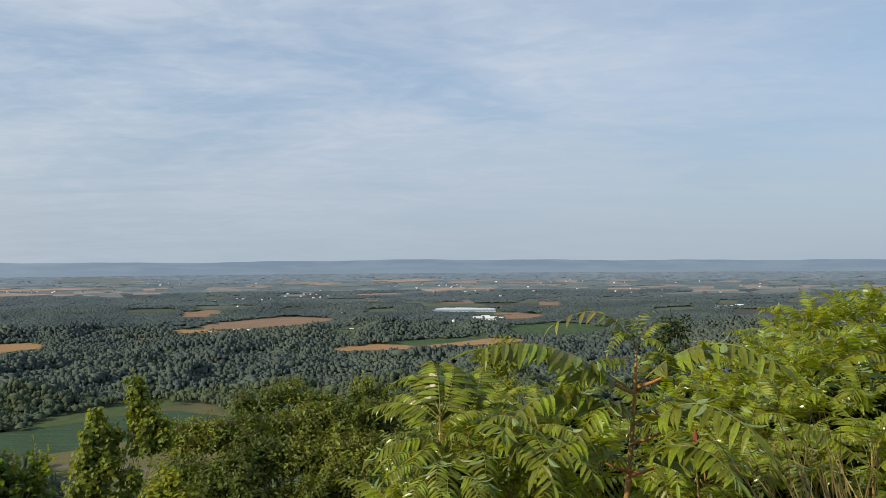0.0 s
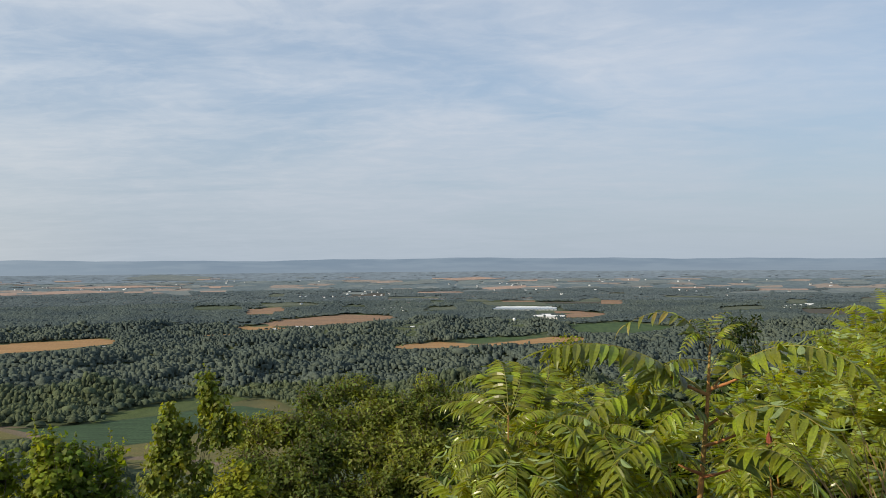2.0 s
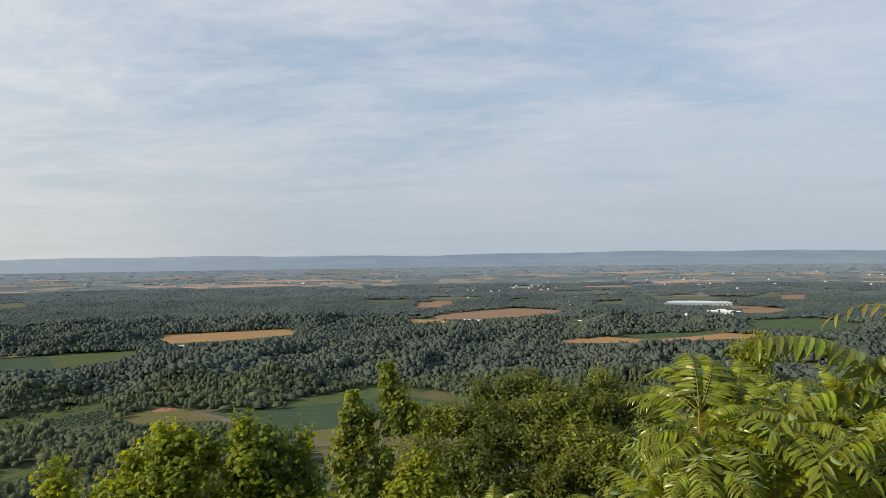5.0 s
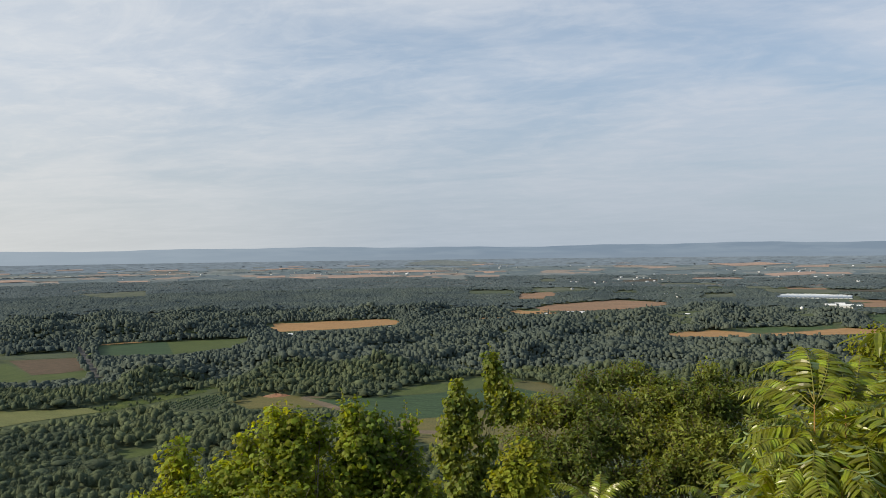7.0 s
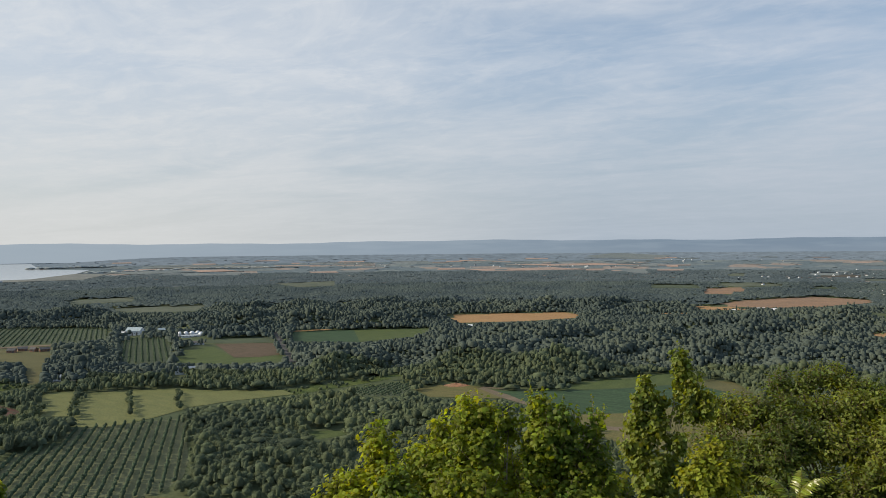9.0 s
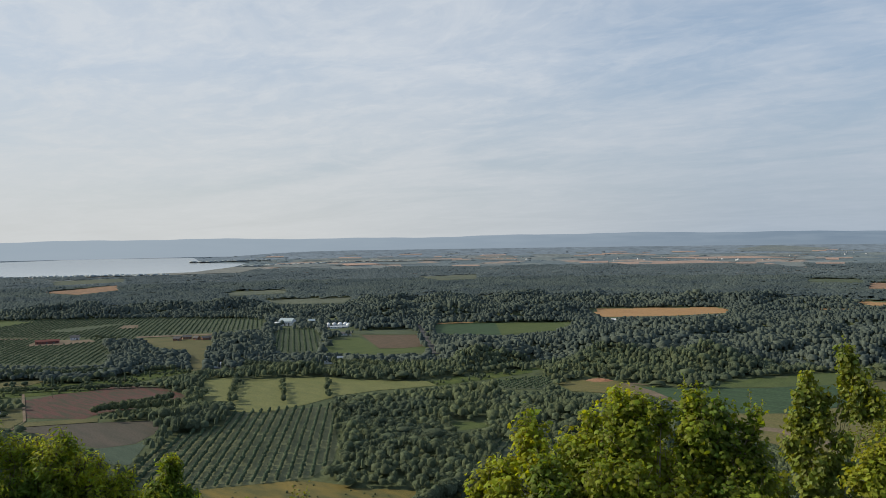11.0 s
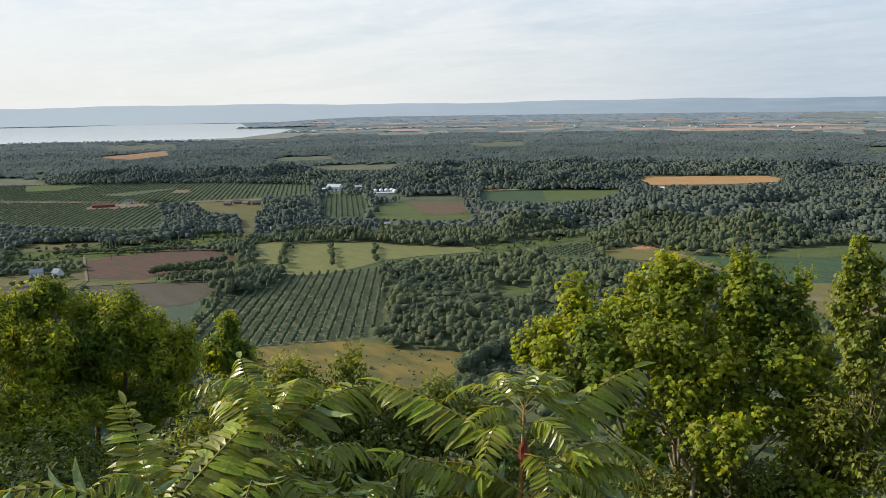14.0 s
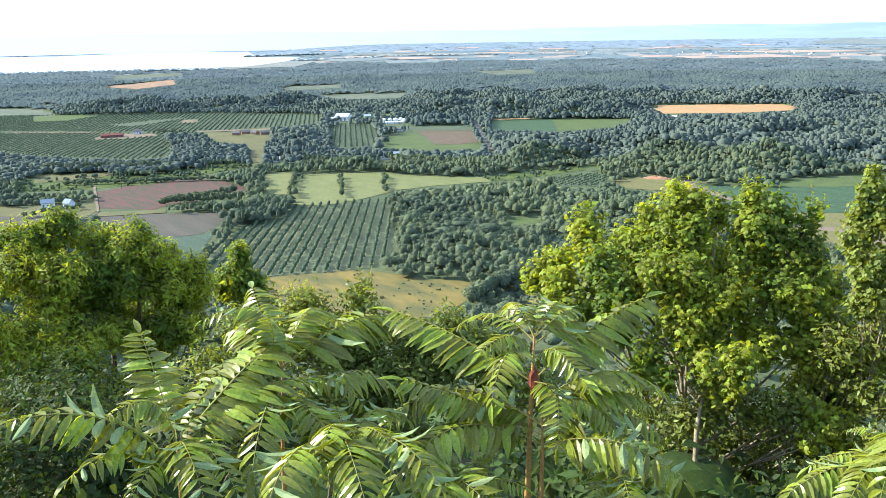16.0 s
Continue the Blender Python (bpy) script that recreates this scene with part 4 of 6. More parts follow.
def crowns(foot, height, radius, tris, size, mat, name, label, category="wood", lobes=5, trunk=0.25, low=False):
    """Many trees in one sheet of leafage: for each a core and leaf sprays gathered in uneven lobes."""
    n = len(foot)
    shape_v, shape_t = (SPECK_V, SPECK_T) if low == "speck" else (SLAB_V, SLAB_T) if low == "slab" else (FAR_V, FAR_T) if low == "far" else (TENT_V, TENT_T) if low == "tent" else (DOME_V, DOME_T) if low else (FULL_V, FULL_T)
    mid = foot + np.stack([0 * height, 0 * height, height * (0.5 + trunk / 2)], -1)
    rad = np.stack([radius, radius, height * (0.5 - trunk / 2)], -1)
    w = rng.uniform(0, 6.28, n)
    c, s = np.cos(w)[:, None], np.sin(w)[:, None]
    spun = np.stack([shape_v[None, :, 0] * c - shape_v[None, :, 1] * s, shape_v[None, :, 0] * s + shape_v[None, :, 1] * c, shape_v[None, :, 2] + 0 * c], -1)
    core = spun * rng.uniform(0.80, 1.08, (n, len(shape_v), 1)) * rad[:, None] * (0.74 if tris > 30 else 0.86 if tris else 1.0) + mid[:, None]
    verts = [core.reshape(-1, 3)]
    faces = [(shape_t[None] + (np.arange(n) * len(shape_v))[:, None, None]).reshape(-1, 3)]
    if tris:
        off = sphere_dirs((n, lobes))
        off[..., 2] = np.abs(off[..., 2]) * 1.1 - 0.35
        pick = rng.integers(0, lobes, (n, tris))
        d = sphere_dirs((n, tris))
        d[..., 2] = np.where(d[..., 2] < -0.3, -d[..., 2], d[..., 2])
        place = np.take_along_axis(off, pick[..., None], 1) * 0.55 + d * 0.52
        place = mid[:, None] + place * rad[:, None]
        nrm = d + 0.5 * sphere_dirs((n, tris)) + np.array([0, 0, 0.3])
        nrm /= np.linalg.norm(nrm, axis=-1, keepdims=True)
        a = np.cross(nrm, sphere_dirs((n, tris)))
        a /= np.linalg.norm(a, axis=-1, keepdims=True) + 1e-9
        b = np.cross(nrm, a)
        k = (size * np.sqrt(radius))[:, None, None] * rng.uniform(0.6, 1.3, (n, tris, 1))
        tri = np.stack([place + a * k, place - a * 0.6 * k + b * 0.8 * k, place - a * 0.5 * k - b * 0.85 * k], 2)
        verts.append(tri.reshape(-1, 3))
        faces.append(n * len(shape_v) + np.arange(n * tris * 3).reshape(-1, 3))
    return tagged(new(name, tri_mesh(name, np.concatenate(verts), np.concatenate(faces), mat, True)), label, category, kind="stuff")


def open_ground(x, y, h):
    """True where a tree of that height would stand on a field, or before one that lies open to the lookout."""
    top = np.maximum(EYE - 0.85 * h, 5)
    bx, by = x * EYE / top, y * EYE / top
    r = np.hypot(x, y)
    x, y = x + rng.normal(0, 1, x.shape) * (1.5 + 0.003 * r), y + rng.normal(0, 1, x.shape) * (1.5 + 0.003 * r)
    bad = np.zeros(x.shape, bool)
    for poly, mat in FIELDS:
        lo, hi = poly.min(0) - 2, poly.max(0) + 2
        for qx, qy in ((x, y), (bx, by), (0.5 * (x + bx), 0.5 * (y + by))):
            near = (qx > lo[0]) & (qx < hi[0]) & (qy > lo[1]) & (qy < hi[1])
            bad[near] |= inside(poly, qx[near], qy[near])
    return bad


def scatter(r0, r1, gap, az0=-33, az1=82):
    g = np.arange(-r1, r1, gap)
    x, y = (v.ravel() for v in np.meshgrid(g, g))
    x, y = x + rng.uniform(-0.7, 0.7, x.shape) * gap, y + rng.uniform(-0.7, 0.7, y.shape) * gap
    r, az = np.hypot(x, y), np.degrees(np.arctan2(-x, y))
    ok = (r > r0) & (r < r1) & (az > az0) & (az < az1)
    return x[ok], y[ok]


def wood(r0, r1, gap, h0, h1, wide, tris, size, mat, label, thin=0.0, only=-9.0, low=False, below=9.0, trunk=0.25):
    x, y = scatter(r0, r1, gap)
    swell = 0.6 * waves(x, y, 0.012) + 0.5 * waves(x - 700, y + 90, 0.034)
    h = (h0 + (h1 - h0) * rng.random(x.shape) ** 1.4) * rng.uniform(0.85, 1.15, x.shape) * (1 + 0.45 * swell)
    gaps = waves(x + 300, y, 0.023)
    ok = ~open_ground(x, y, h * 0.9 + relief(x, y)) & (rng.random(x.shape) >= thin) & (gaps > only) & (gaps < below)
    x, y, h = x[ok], y[ok], h[ok]
    s = shrink(np.hypot(x, y))
    broad = (waves(x + 900, y - 300, 0.011) + rng.normal(0, 0.25, x.shape) > 0.05) & (gap < 12)
    keep = ~broad | (rng.random(x.shape) < 0.75)
    x, y, h, s, broad = x[keep], y[keep], h[keep] * np.where(broad[keep], 0.92, 1.0), s[keep], broad[keep]
    pointed = ~broad & (rng.random(x.shape) < (0.06 + 0.20 * waves(x, y + 500, 0.016)) * (r0 < 1500))
    w = wide * np.exp(rng.normal(0, 0.36, x.shape)) * np.where(pointed, 0.62, 1.0) * np.where(broad, 1.25, 1.0)
    crowns(stand(x, y, -0.5), h * s * np.where(pointed, 1.12, 1.0), w * s, tris, size, mat, "forest", label, low=low, trunk=trunk)


wood(215, 430, 12, 8, 10, 4.8, 110, 0.22, "leaf_wood", "scrubby green trees at the foot of the hill")
wood(420, 720, 5.2, 8, 12.5, 3.5, 36, 0.235, "leaf_wood", "dense dark green mixed wood in the valley", 0.03, -0.95, "tent")
wood(720, 1000, 5.0, 8, 12.5, 3.4, 12, 0.26, "leaf_wood", "dense dark green mixed wood in the valley", 0.03, -0.95, "far")
wood(420, 1000, 16, 11, 14, 5.0, 110, 0.22, "leaf_wood", "large broad-crowned trees standing over the wood", 0.15, -0.1, trunk=0.35)
wood(420, 1000, 6, 2, 4, 2.8, 8, 0.30, "leaf_scrub", "pale green scrub filling gaps in the wood", 0.1, -9, "tent", -0.62)
wood(1000, 2000, 5.2, 7.5, 12, 3.5, 0, 0.36, "leaf_haze_midwood", "broad belt of dark green mixed forest", 0.04, -0.85, "slab", trunk=0.30)
wood(1000, 2000, 24, 12, 14, 4.6, 24, 0.28, "leaf_haze_midwood", "taller trees standing over the forest", 0.1, 0.0, True, trunk=0.35)
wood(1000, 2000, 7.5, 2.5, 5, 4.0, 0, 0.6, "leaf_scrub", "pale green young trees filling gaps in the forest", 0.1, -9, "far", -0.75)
wood(2000, 3100, 8.0, 7, 12, 5.6, 0, 0.3, "leaf_haze_farwood", "dark woods on the middle of the plain", 0.03, -0.7, "speck", trunk=0.40)
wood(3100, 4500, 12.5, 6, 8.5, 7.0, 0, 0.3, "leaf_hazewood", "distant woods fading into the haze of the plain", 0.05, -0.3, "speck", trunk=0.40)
wood(4500, 9000, 62, 1.5, 3, 16, 0, 0.3, "leaf_haze_distant", "hazy blue-green woods at the far edge of the plain", 0.1, 0.62, "far")


def far_row(az0, r0, az1, r1, count, h, wide, label):
    """A long strip of far trees."""
    t = rng.random(count)
    az, r = az0 + (az1 - az0) * t, r0 + (r1 - r0) * t + rng.normal(0, 25, count)
    x, y = -r * np.sin(np.radians(az)), r * np.cos(np.radians(az))
    s = shrink(r)
    crowns(stand(x, y, 0), h * rng.uniform(0.6, 1.2, count) * s, wide * rng.uniform(0.7, 1.3, count) * s, 0, 0.3, "leaf_haze_shore", "tree_belt", label, "trees", low="tent")


far_row(60.6, 6400, 55.5, 6700, 60, 11, 34, "low wooded headland in the bay")
far_row(57.2, 5200, 52.0, 5500, 60, 7, 26, "dark trees along the shore of the bay")
far_row(52.5, 5700, 45.0, 5900, 50, 5, 30, "belt of trees behind the mud flats")
far_row(78.5, 4330, 62.0, 4020, 150, 10, 14, "row of trees along the near shore of the bay")


def tree_row(az0, r0, az1, r1, count, h, wide, mat="leaf_wood", label="row of broad trees beside a meadow"):
    t = np.linspace(0, 1, count)
    a, b = bearing(az0, r0), bearing(az1, r1)
    x, y = a[0] + (b[0] - a[0]) * t + rng.normal(0, 1.2, count), a[1] + (b[1] - a[1]) * t + rng.normal(0, 1.2, count)
    hh = h * rng.uniform(0.7, 1.15, count)
    crowns(stand(x, y, -0.4), hh, wide * rng.uniform(0.7, 1.2, count), 60, 0.40, mat, "tree_row", label, "trees")


bx, by = scatter(9, 70, 2.6, -38, 95)
bh = rng.uniform(1.5, 3.6, bx.shape) * np.clip(np.hypot(bx, by) / 20, 0.45, 1.2)
crowns(stand(bx, by, -0.4), bh, rng.uniform(1.1, 1.9, bx.shape), 60, 0.17, "leaf_dark_shade", "brushwood", "dark tangled brush on the slope under the trees", "brush", 5, 0.05)
tree_row(46.2, 450, 43.2, 485, 16, 15, 5.4, label="tall pale trees at the lower edge of a golden meadow")
tree_row(45.6, 410, 42.4, 425, 12, 12, 5.0, label="tall pale trees at the lower edge of a golden meadow")
tree_row(57.75, 985, 58.3, 800, 26, 9, 3.6)
tree_row(54.9, 900, 54.8, 790, 22, 8, 3.0)
tree_row(61.9, 838, 66.6, 800, 70, 9, 3.6)
tree_row(60.0, 850, 61.5, 760, 20, 11, 4.6)
tree_row(51.9, 895, 51.9, 805, 14, 8, 3.2)
tree_row(73.0, 1050, 62.0, 1030, 40, 10, 4.0)
tree_row(34.0, 1478, 25.6, 1600, 46, 6, 3.0, "leaf_haze_midwood", "ragged row of young trees before a grain field")
tree_row(16.4, 1900, 7.8, 2085, 50, 6, 3.2, "leaf_haze_midwood", "ragged row of young trees before a reddish field")
tree_row(66.2, 807, 60.7, 793, 64, 10, 3.8, label="thick hedge of trees across a ploughed field")
tree_row(65.4, 772, 60.9, 745, 50, 9, 3.8, label="thick hedge of trees across a ploughed field")
tree_row(73.3, 1072, 66.2, 1022, 80, 12, 4.2, label="dark belt of trees below an orchard")
tree_row(72.2, 963, 62.0, 925, 90, 6, 3.0, label="light green hedge above a red ploughed field")
tree_row(58.7, 1025, 53.1, 985, 60, 11, 4.2, label="belt of trees beside a country road")
tree_row(51.5, 1010, 45.4, 945, 70, 12, 4.4, label="dark belt of trees between meadows")
tree_row(66.4, 1440, 64.0, 1330, 12, 10, 5.0)
tree_row(74.8, 800, 71.6, 815, 10, 8, 3.5)


def bushes(mat, gap, h, wide, label):
    """Scattered bushes over rough ground of one kind."""
    for poly in [p for p, m in FIELDS if m == mat]:
        lo, hi = poly.min(0), poly.max(0)
        n = int((hi - lo).prod() / gap ** 2)
        x, y = rng.uniform(lo[0], hi[0], n), rng.uniform(lo[1], hi[1], n)
        ok = inside(poly, x, y) & (waves(x, y, 0.05) > -0.15)
        for other, m in FIELDS:
            if m in ("grass_lit", "dirt", "asphalt", "yard"):
                ok &= ~inside(other, x, y)
        x, y = x[ok], y[ok]
        hh = h * np.exp(rng.normal(0, 0.45, x.shape))
        crowns(stand(x, y, -0.2), hh, wide * np.exp(rng.normal(0, 0.3, x.shape)), 26, 0.30, "leaf_wood", "bushes", label, "bushes", 4, 0.1, True)


bushes("grass_gold", 9.0, 0.9, 0.8, "low weeds and seedlings scattered over a rough golden meadow")
bushes("grass_scrub", 6.5, 3.2, 2.0, "scattered bushes and young trees on rough ground")


def orchard(corner_index, turn, row_gap, tree_gap, h, wide, label):
    """Rows of small fruit trees over one of the orchard grounds."""
    poly = [p for p, m in FIELDS if m in ("orchard_grass", "orchard_dark")][corner_index]
    c, s = math.cos(radians(turn)), math.sin(radians(turn))
    mid = poly.mean(0)
    size = np.abs(poly - mid).max() * 1.5
    u, v = np.meshgrid(np.arange(-size, size, tree_gap), np.arange(-size, size, row_gap))
    u, v = u.ravel() + rng.normal(0, tree_gap * 0.12, u.size), v.ravel() + rng.normal(0, 0.25, v.size)
    x, y = mid[0] + u * c - v * s, mid[1] + u * s + v * c
    ok = inside(poly, x, y) & (rng.random(x.shape) > 0.05)
    for other, m in FIELDS:
        if m in ("crop_pale", "grass_green", "dirt", "yard"):
            ok &= ~inside(other, x, y)
    x, y = x[ok], y[ok]
    hh = h * rng.uniform(0.75, 1.2, x.shape)
    crowns(stand(x, y, -0.1), hh, wide * rng.uniform(0.75, 1.2, x.shape), 10, 0.42, "leaf_orchard", "orchard_rows", label, "orchard", 4, 0.12, "tent")


orchard(0, 139, 7.2, 2.3, 3.8, 1.45, "long straight rows of young green fruit trees")
orchard(1, 146, 8.0, 5.0, 3.0, 1.8, "wide orchard of low trees in close rows")
orchard(2, 145, 8.0, 4.5, 3.0, 1.7, "slanting orchard rows below a red barn")
orchard(3, 144, 8.0, 5.0, 4.6, 2.0, "square orchard of tall rows behind a barn")
orchard(4, 104, 6.0, 3.6, 3.0, 1.5, "small orchard of grey-green bushes beside scrub")
orchard(5, 120, 6.0, 3.0, 2.6, 1.2, "narrow strip of orchard between woods")

# ---------------------------------------------------------------- leaves
MAPLE_LEAF = ([(0, 0.45, 0.05), (0, 0, 0), (0.50, 0.18, -0.10), (0.52, 0.72, -0.12), (0.18, 0.66, 0.0), (0, 1.10, -0.16), (-0.18, 0.66, 0.0), (-0.52, 0.72, -0.12), (-0.50, 0.18, -0.10)],
              [(0, i, i + 1) for i in range(1, 8)] + [(0, 8, 1)])
ROUND_LEAF = ([(0, 0, 0), (0.34, 0.22, 0.05), (0.36, 0.55, 0.05), (0, 1.0, -0.05), (-0.36, 0.55, 0.05), (-0.34, 0.22, 0.05)], [(0, 1, 2), (0, 2, 3), (0, 3, 4), (0, 4, 5)])
LANCE_LEAF = ([(0, 0, 0), (0.20, 0.4, 0.05), (0, 0.5, -0.01), (-0.20, 0.4, 0.05), (0, 1.0, -0.12)], [(0, 1, 2), (0, 2, 3), (1, 4, 2), (2, 4, 3)])
OAK_LEAF = ([(0, 0, 0), (0.20, 0.45, 0.05), (0.24, 0.72, 0.03), (0, 1.0, -0.06), (-0.24, 0.72, 0.03), (-0.20, 0.45, 0.05)], [(0, 1, 2), (0, 2, 3), (0, 3, 4), (0, 4, 5)])


def unit(v):
    return v / (np.linalg.norm(v, axis=-1, keepdims=True) + 1e-9)


def leaf_cloud(name, template, place, tip, normal, size, mat):
    """One mesh of many leaves: each at its place, pointing along tip, facing normal."""
    tv, tf = np.array(template[0], float), np.array(template[1])
    tip = unit(tip)
    side = unit(np.cross(tip, normal))
    face = np.cross(side, tip)
    curl = rng.uniform(0.6, 1.8, (len(place), 1, 1))
    v = place[:, None] + size[:, None, None] * (side[:, None] * tv[None, :, :1] + tip[:, None] * tv[None, :, 1:2] + face[:, None] * tv[None, :, 2:] * curl)
    f = (tf[None] + (np.arange(len(place)) * len(tv))[:, None, None]).reshape(-1, 3)
    return tri_mesh(name, v.reshape(-1, 3), f, mat)


def leafy(name, label, category, foot, lobes, template, leaf_mat, bark_mat, leaf_size, shoots, per_shoot, shoot_len, stems=3, trunk=0.09, droop=0.5, clump=0, leaders=0, tight=1.0, airy=False):
    """A tree: stems that rise from the foot into each lobe, twigs out to the lobe's rim, and leaves along every twig."""
    ob = empty(name, foot, label, category)
    foot = np.array(foot, float)
    L = np.array(lobes, float)
    C, R = L[:, :3] - foot, L[:, 3]
    pieces, mains = [], []
    order = np.argsort(-C[:, 2])
    for k in range(min(stems, len(C))):
        top = C[order[k * max(1, len(C) // (2 * stems))]]
        base = np.array([rng.normal(0, 0.16) * (stems - 1), rng.normal(0, 0.16) * (stems - 1), -0.3])
        knee = base * 0.5 + top * 0.5 + np.array([0, 0, 0.12 * top[2]]) + rng.normal(0, 0.15, 3) * np.array([1, 1, 0])
        mains.append((base, knee, top))
        u = np.linspace(0, 1, 10)
        pts = [tuple((1 - t) ** 2 * base + 2 * t * (1 - t) * knee + t * t * top + rng.normal(0, 0.02, 3)) for t in u]
        pieces.append(tube(pts, [trunk * (1 - 0.85 * t) for t in u], 7))
    for i in range(len(C)):
        base, knee, top = min(mains, key=lambda m: np.hypot(*(m[2][:2] - C[i][:2])))
        t = float(np.clip((C[i][2] - 0.55 * np.hypot(*(top[:2] - C[i][:2]))) / top[2] * 0.8 - 0.1, 0.12, 0.85))
        start = (1 - t) ** 2 * base + 2 * t * (1 - t) * knee + t * t * top
        bend = start * 0.45 + C[i] * 0.55 + np.array([0, 0, -0.12 * np.linalg.norm(C[i] - start)]) + rng.normal(0, 0.06, 3)
        u = np.linspace(0, 1, 6)
        pts = [tuple((1 - q) ** 2 * start + 2 * q * (1 - q) * bend + q * q * C[i]) for q in u]
        pieces.append(tube(pts, [trunk * (1 - 0.75 * t) * (0.62 - 0.45 * q) for q in u], 5))
    part("trunk", mesh_of("trunk", *joined(pieces), (bark_mat,), True), ob)
    if clump:
        CC, RR = [], []
        for i in range(len(C)):
            for k in range(clump):
                d = sphere_dirs((1,))[0]
                d[2] = abs(d[2]) * 1.15 - 0.3
                CC.append(C[i] + d * R[i] * rng.uniform(0.2, 1.05))
                RR.append(R[i] * rng.uniform(0.40, 0.85) * tight)
        C, R = np.array(CC), np.array(RR)
    share = (R ** 2) / (R ** 2).sum()
    P, T, N, S, twigs = [], [], [], [], []
    for i in range(len(C)):
        n = max(3, int(shoots * share[i]))
        d = sphere_dirs((n,))
        d[:, 2] = np.where(d[:, 2] < -0.45, -d[:, 2], d[:, 2])
        rad = R[i] * (rng.uniform(0.1, 1.28, n) if airy else rng.uniform(0.45, 1.12, n) ** 0.7)
        tipp = C[i] + d * rad[:, None]
        grow = unit(d * (0.5 if airy else 1.0) + np.array([0, 0, 0.8 if airy else 0.35]) + rng.normal(0, 0.35, (n, 3)))
        for k in range(n):
            if k % 2 == 0:
                twigs.append(tube([tuple(C[i] + (tipp[k] - C[i]) * 0.15), tuple(tipp[k] - grow[k] * shoot_len * 0.4 + np.array([0, 0, 0.03])), tuple(tipp[k] + grow[k] * shoot_len * 0.5)],
                                  (trunk * 0.16, trunk * 0.10, trunk * 0.04), 3))
            u = np.linspace(-0.5, 0.5, per_shoot)
            base = tipp[k] + grow[k] * (u * shoot_len)[:, None] + rng.normal(0, shoot_len * 0.10, (per_shoot, 3))
            out = unit(np.cross(grow[k], sphere_dirs((per_shoot,))))
            P.append(base)
            T.append(out + 0.5 * grow[k] + np.array([0, 0, -droop]) + rng.normal(0, 0.2, (per_shoot, 3)))
            N.append(unit(np.array([0, 0, 0.55]) + 0.85 * d[k] + rng.normal(0, 0.5 if airy else 0.36, (per_shoot, 3))))
            S.append(leaf_size * rng.uniform(0.65, 1.25, per_shoot))
    high = np.argsort(-(C[:, 2] + R))[:max(1, int(len(C) * 0.45))]
    for k in range(leaders):
        i = int(rng.choice(high))
        at = C[i] + np.array([rng.normal(0, 0.35), rng.normal(0, 0.35), 0.55]) * R[i]
        grow = unit(np.array([rng.normal(0, 0.28), rng.normal(0, 0.28), 1.0]))
        span = shoot_len * rng.uniform(0.5, 1.05)
        m = per_shoot + 2
        twigs.append(tube([tuple(at), tuple(at + grow * span)], (trunk * 0.12, trunk * 0.04), 3))
        u = np.linspace(0.1, 1.0, m)
        P.append(at + grow * (u * span)[:, None])
        T.append(unit(np.cross(grow, sphere_dirs((m,)))) + 0.9 * grow + np.array([0, 0, -0.3 * droop]))
        N.append(unit(np.array([0, 0, 0.6]) + rng.normal(0, 0.5, (m, 3))))
        S.append(leaf_size * np.linspace(1.0, 0.5, m) * rng.uniform(0.7, 1.1, m))
    tagged(part("fine_branching", mesh_of("fine_branching", *joined(twigs), (bark_mat,), True), ob), kind="stuff")
    part("crown", leaf_cloud("crown", template, np.concatenate(P), np.concatenate(T), np.concatenate(N), np.concatenate(S), leaf_mat), ob)
    return ob


def footing(x, y, z=-0.1):
    return (x, y, float(land(x, y)) + z)


MAPLE = [(-7.68, 8.77, 147.20, 0.12), (-7.61, 8.75, 146.96, 0.19), (-7.47, 8.76, 146.67, 0.25), (-6.88, 9.35, 147.20, 0.20), (-6.69, 9.54, 147.48, 0.19), (-6.37, 9.73, 147.44, 0.20), (-6.12, 9.86, 147.37, 0.15), (-5.69, 10.16, 147.66, 0.14), (-5.68, 10.10, 147.40, 0.22), (-5.45, 10.24, 147.47, 0.15), (-5.33, 10.25, 147.27, 0.24), (-5.67, 10.04, 147.13, 0.29), (-4.99, 10.45, 147.45, 0.08), (-5.05, 10.37, 147.25, 0.12), (-7.74, 8.52, 146.60, 0.22), (-7.99, 8.31, 146.58, 0.15), (-8.09, 8.15, 146.41, 0.12), (-7.59, 8.14, 146.34, 0.25), (-7.09, 8.49, 146.58, 0.29), (-6.99, 9.15, 146.81, 0.32), (-6.78, 8.36, 146.31, 0.32), (-6.40, 8.71, 146.52, 0.35), (-6.46, 9.19, 146.98, 0.31), (-6.25, 9.69, 147.01, 0.32)]
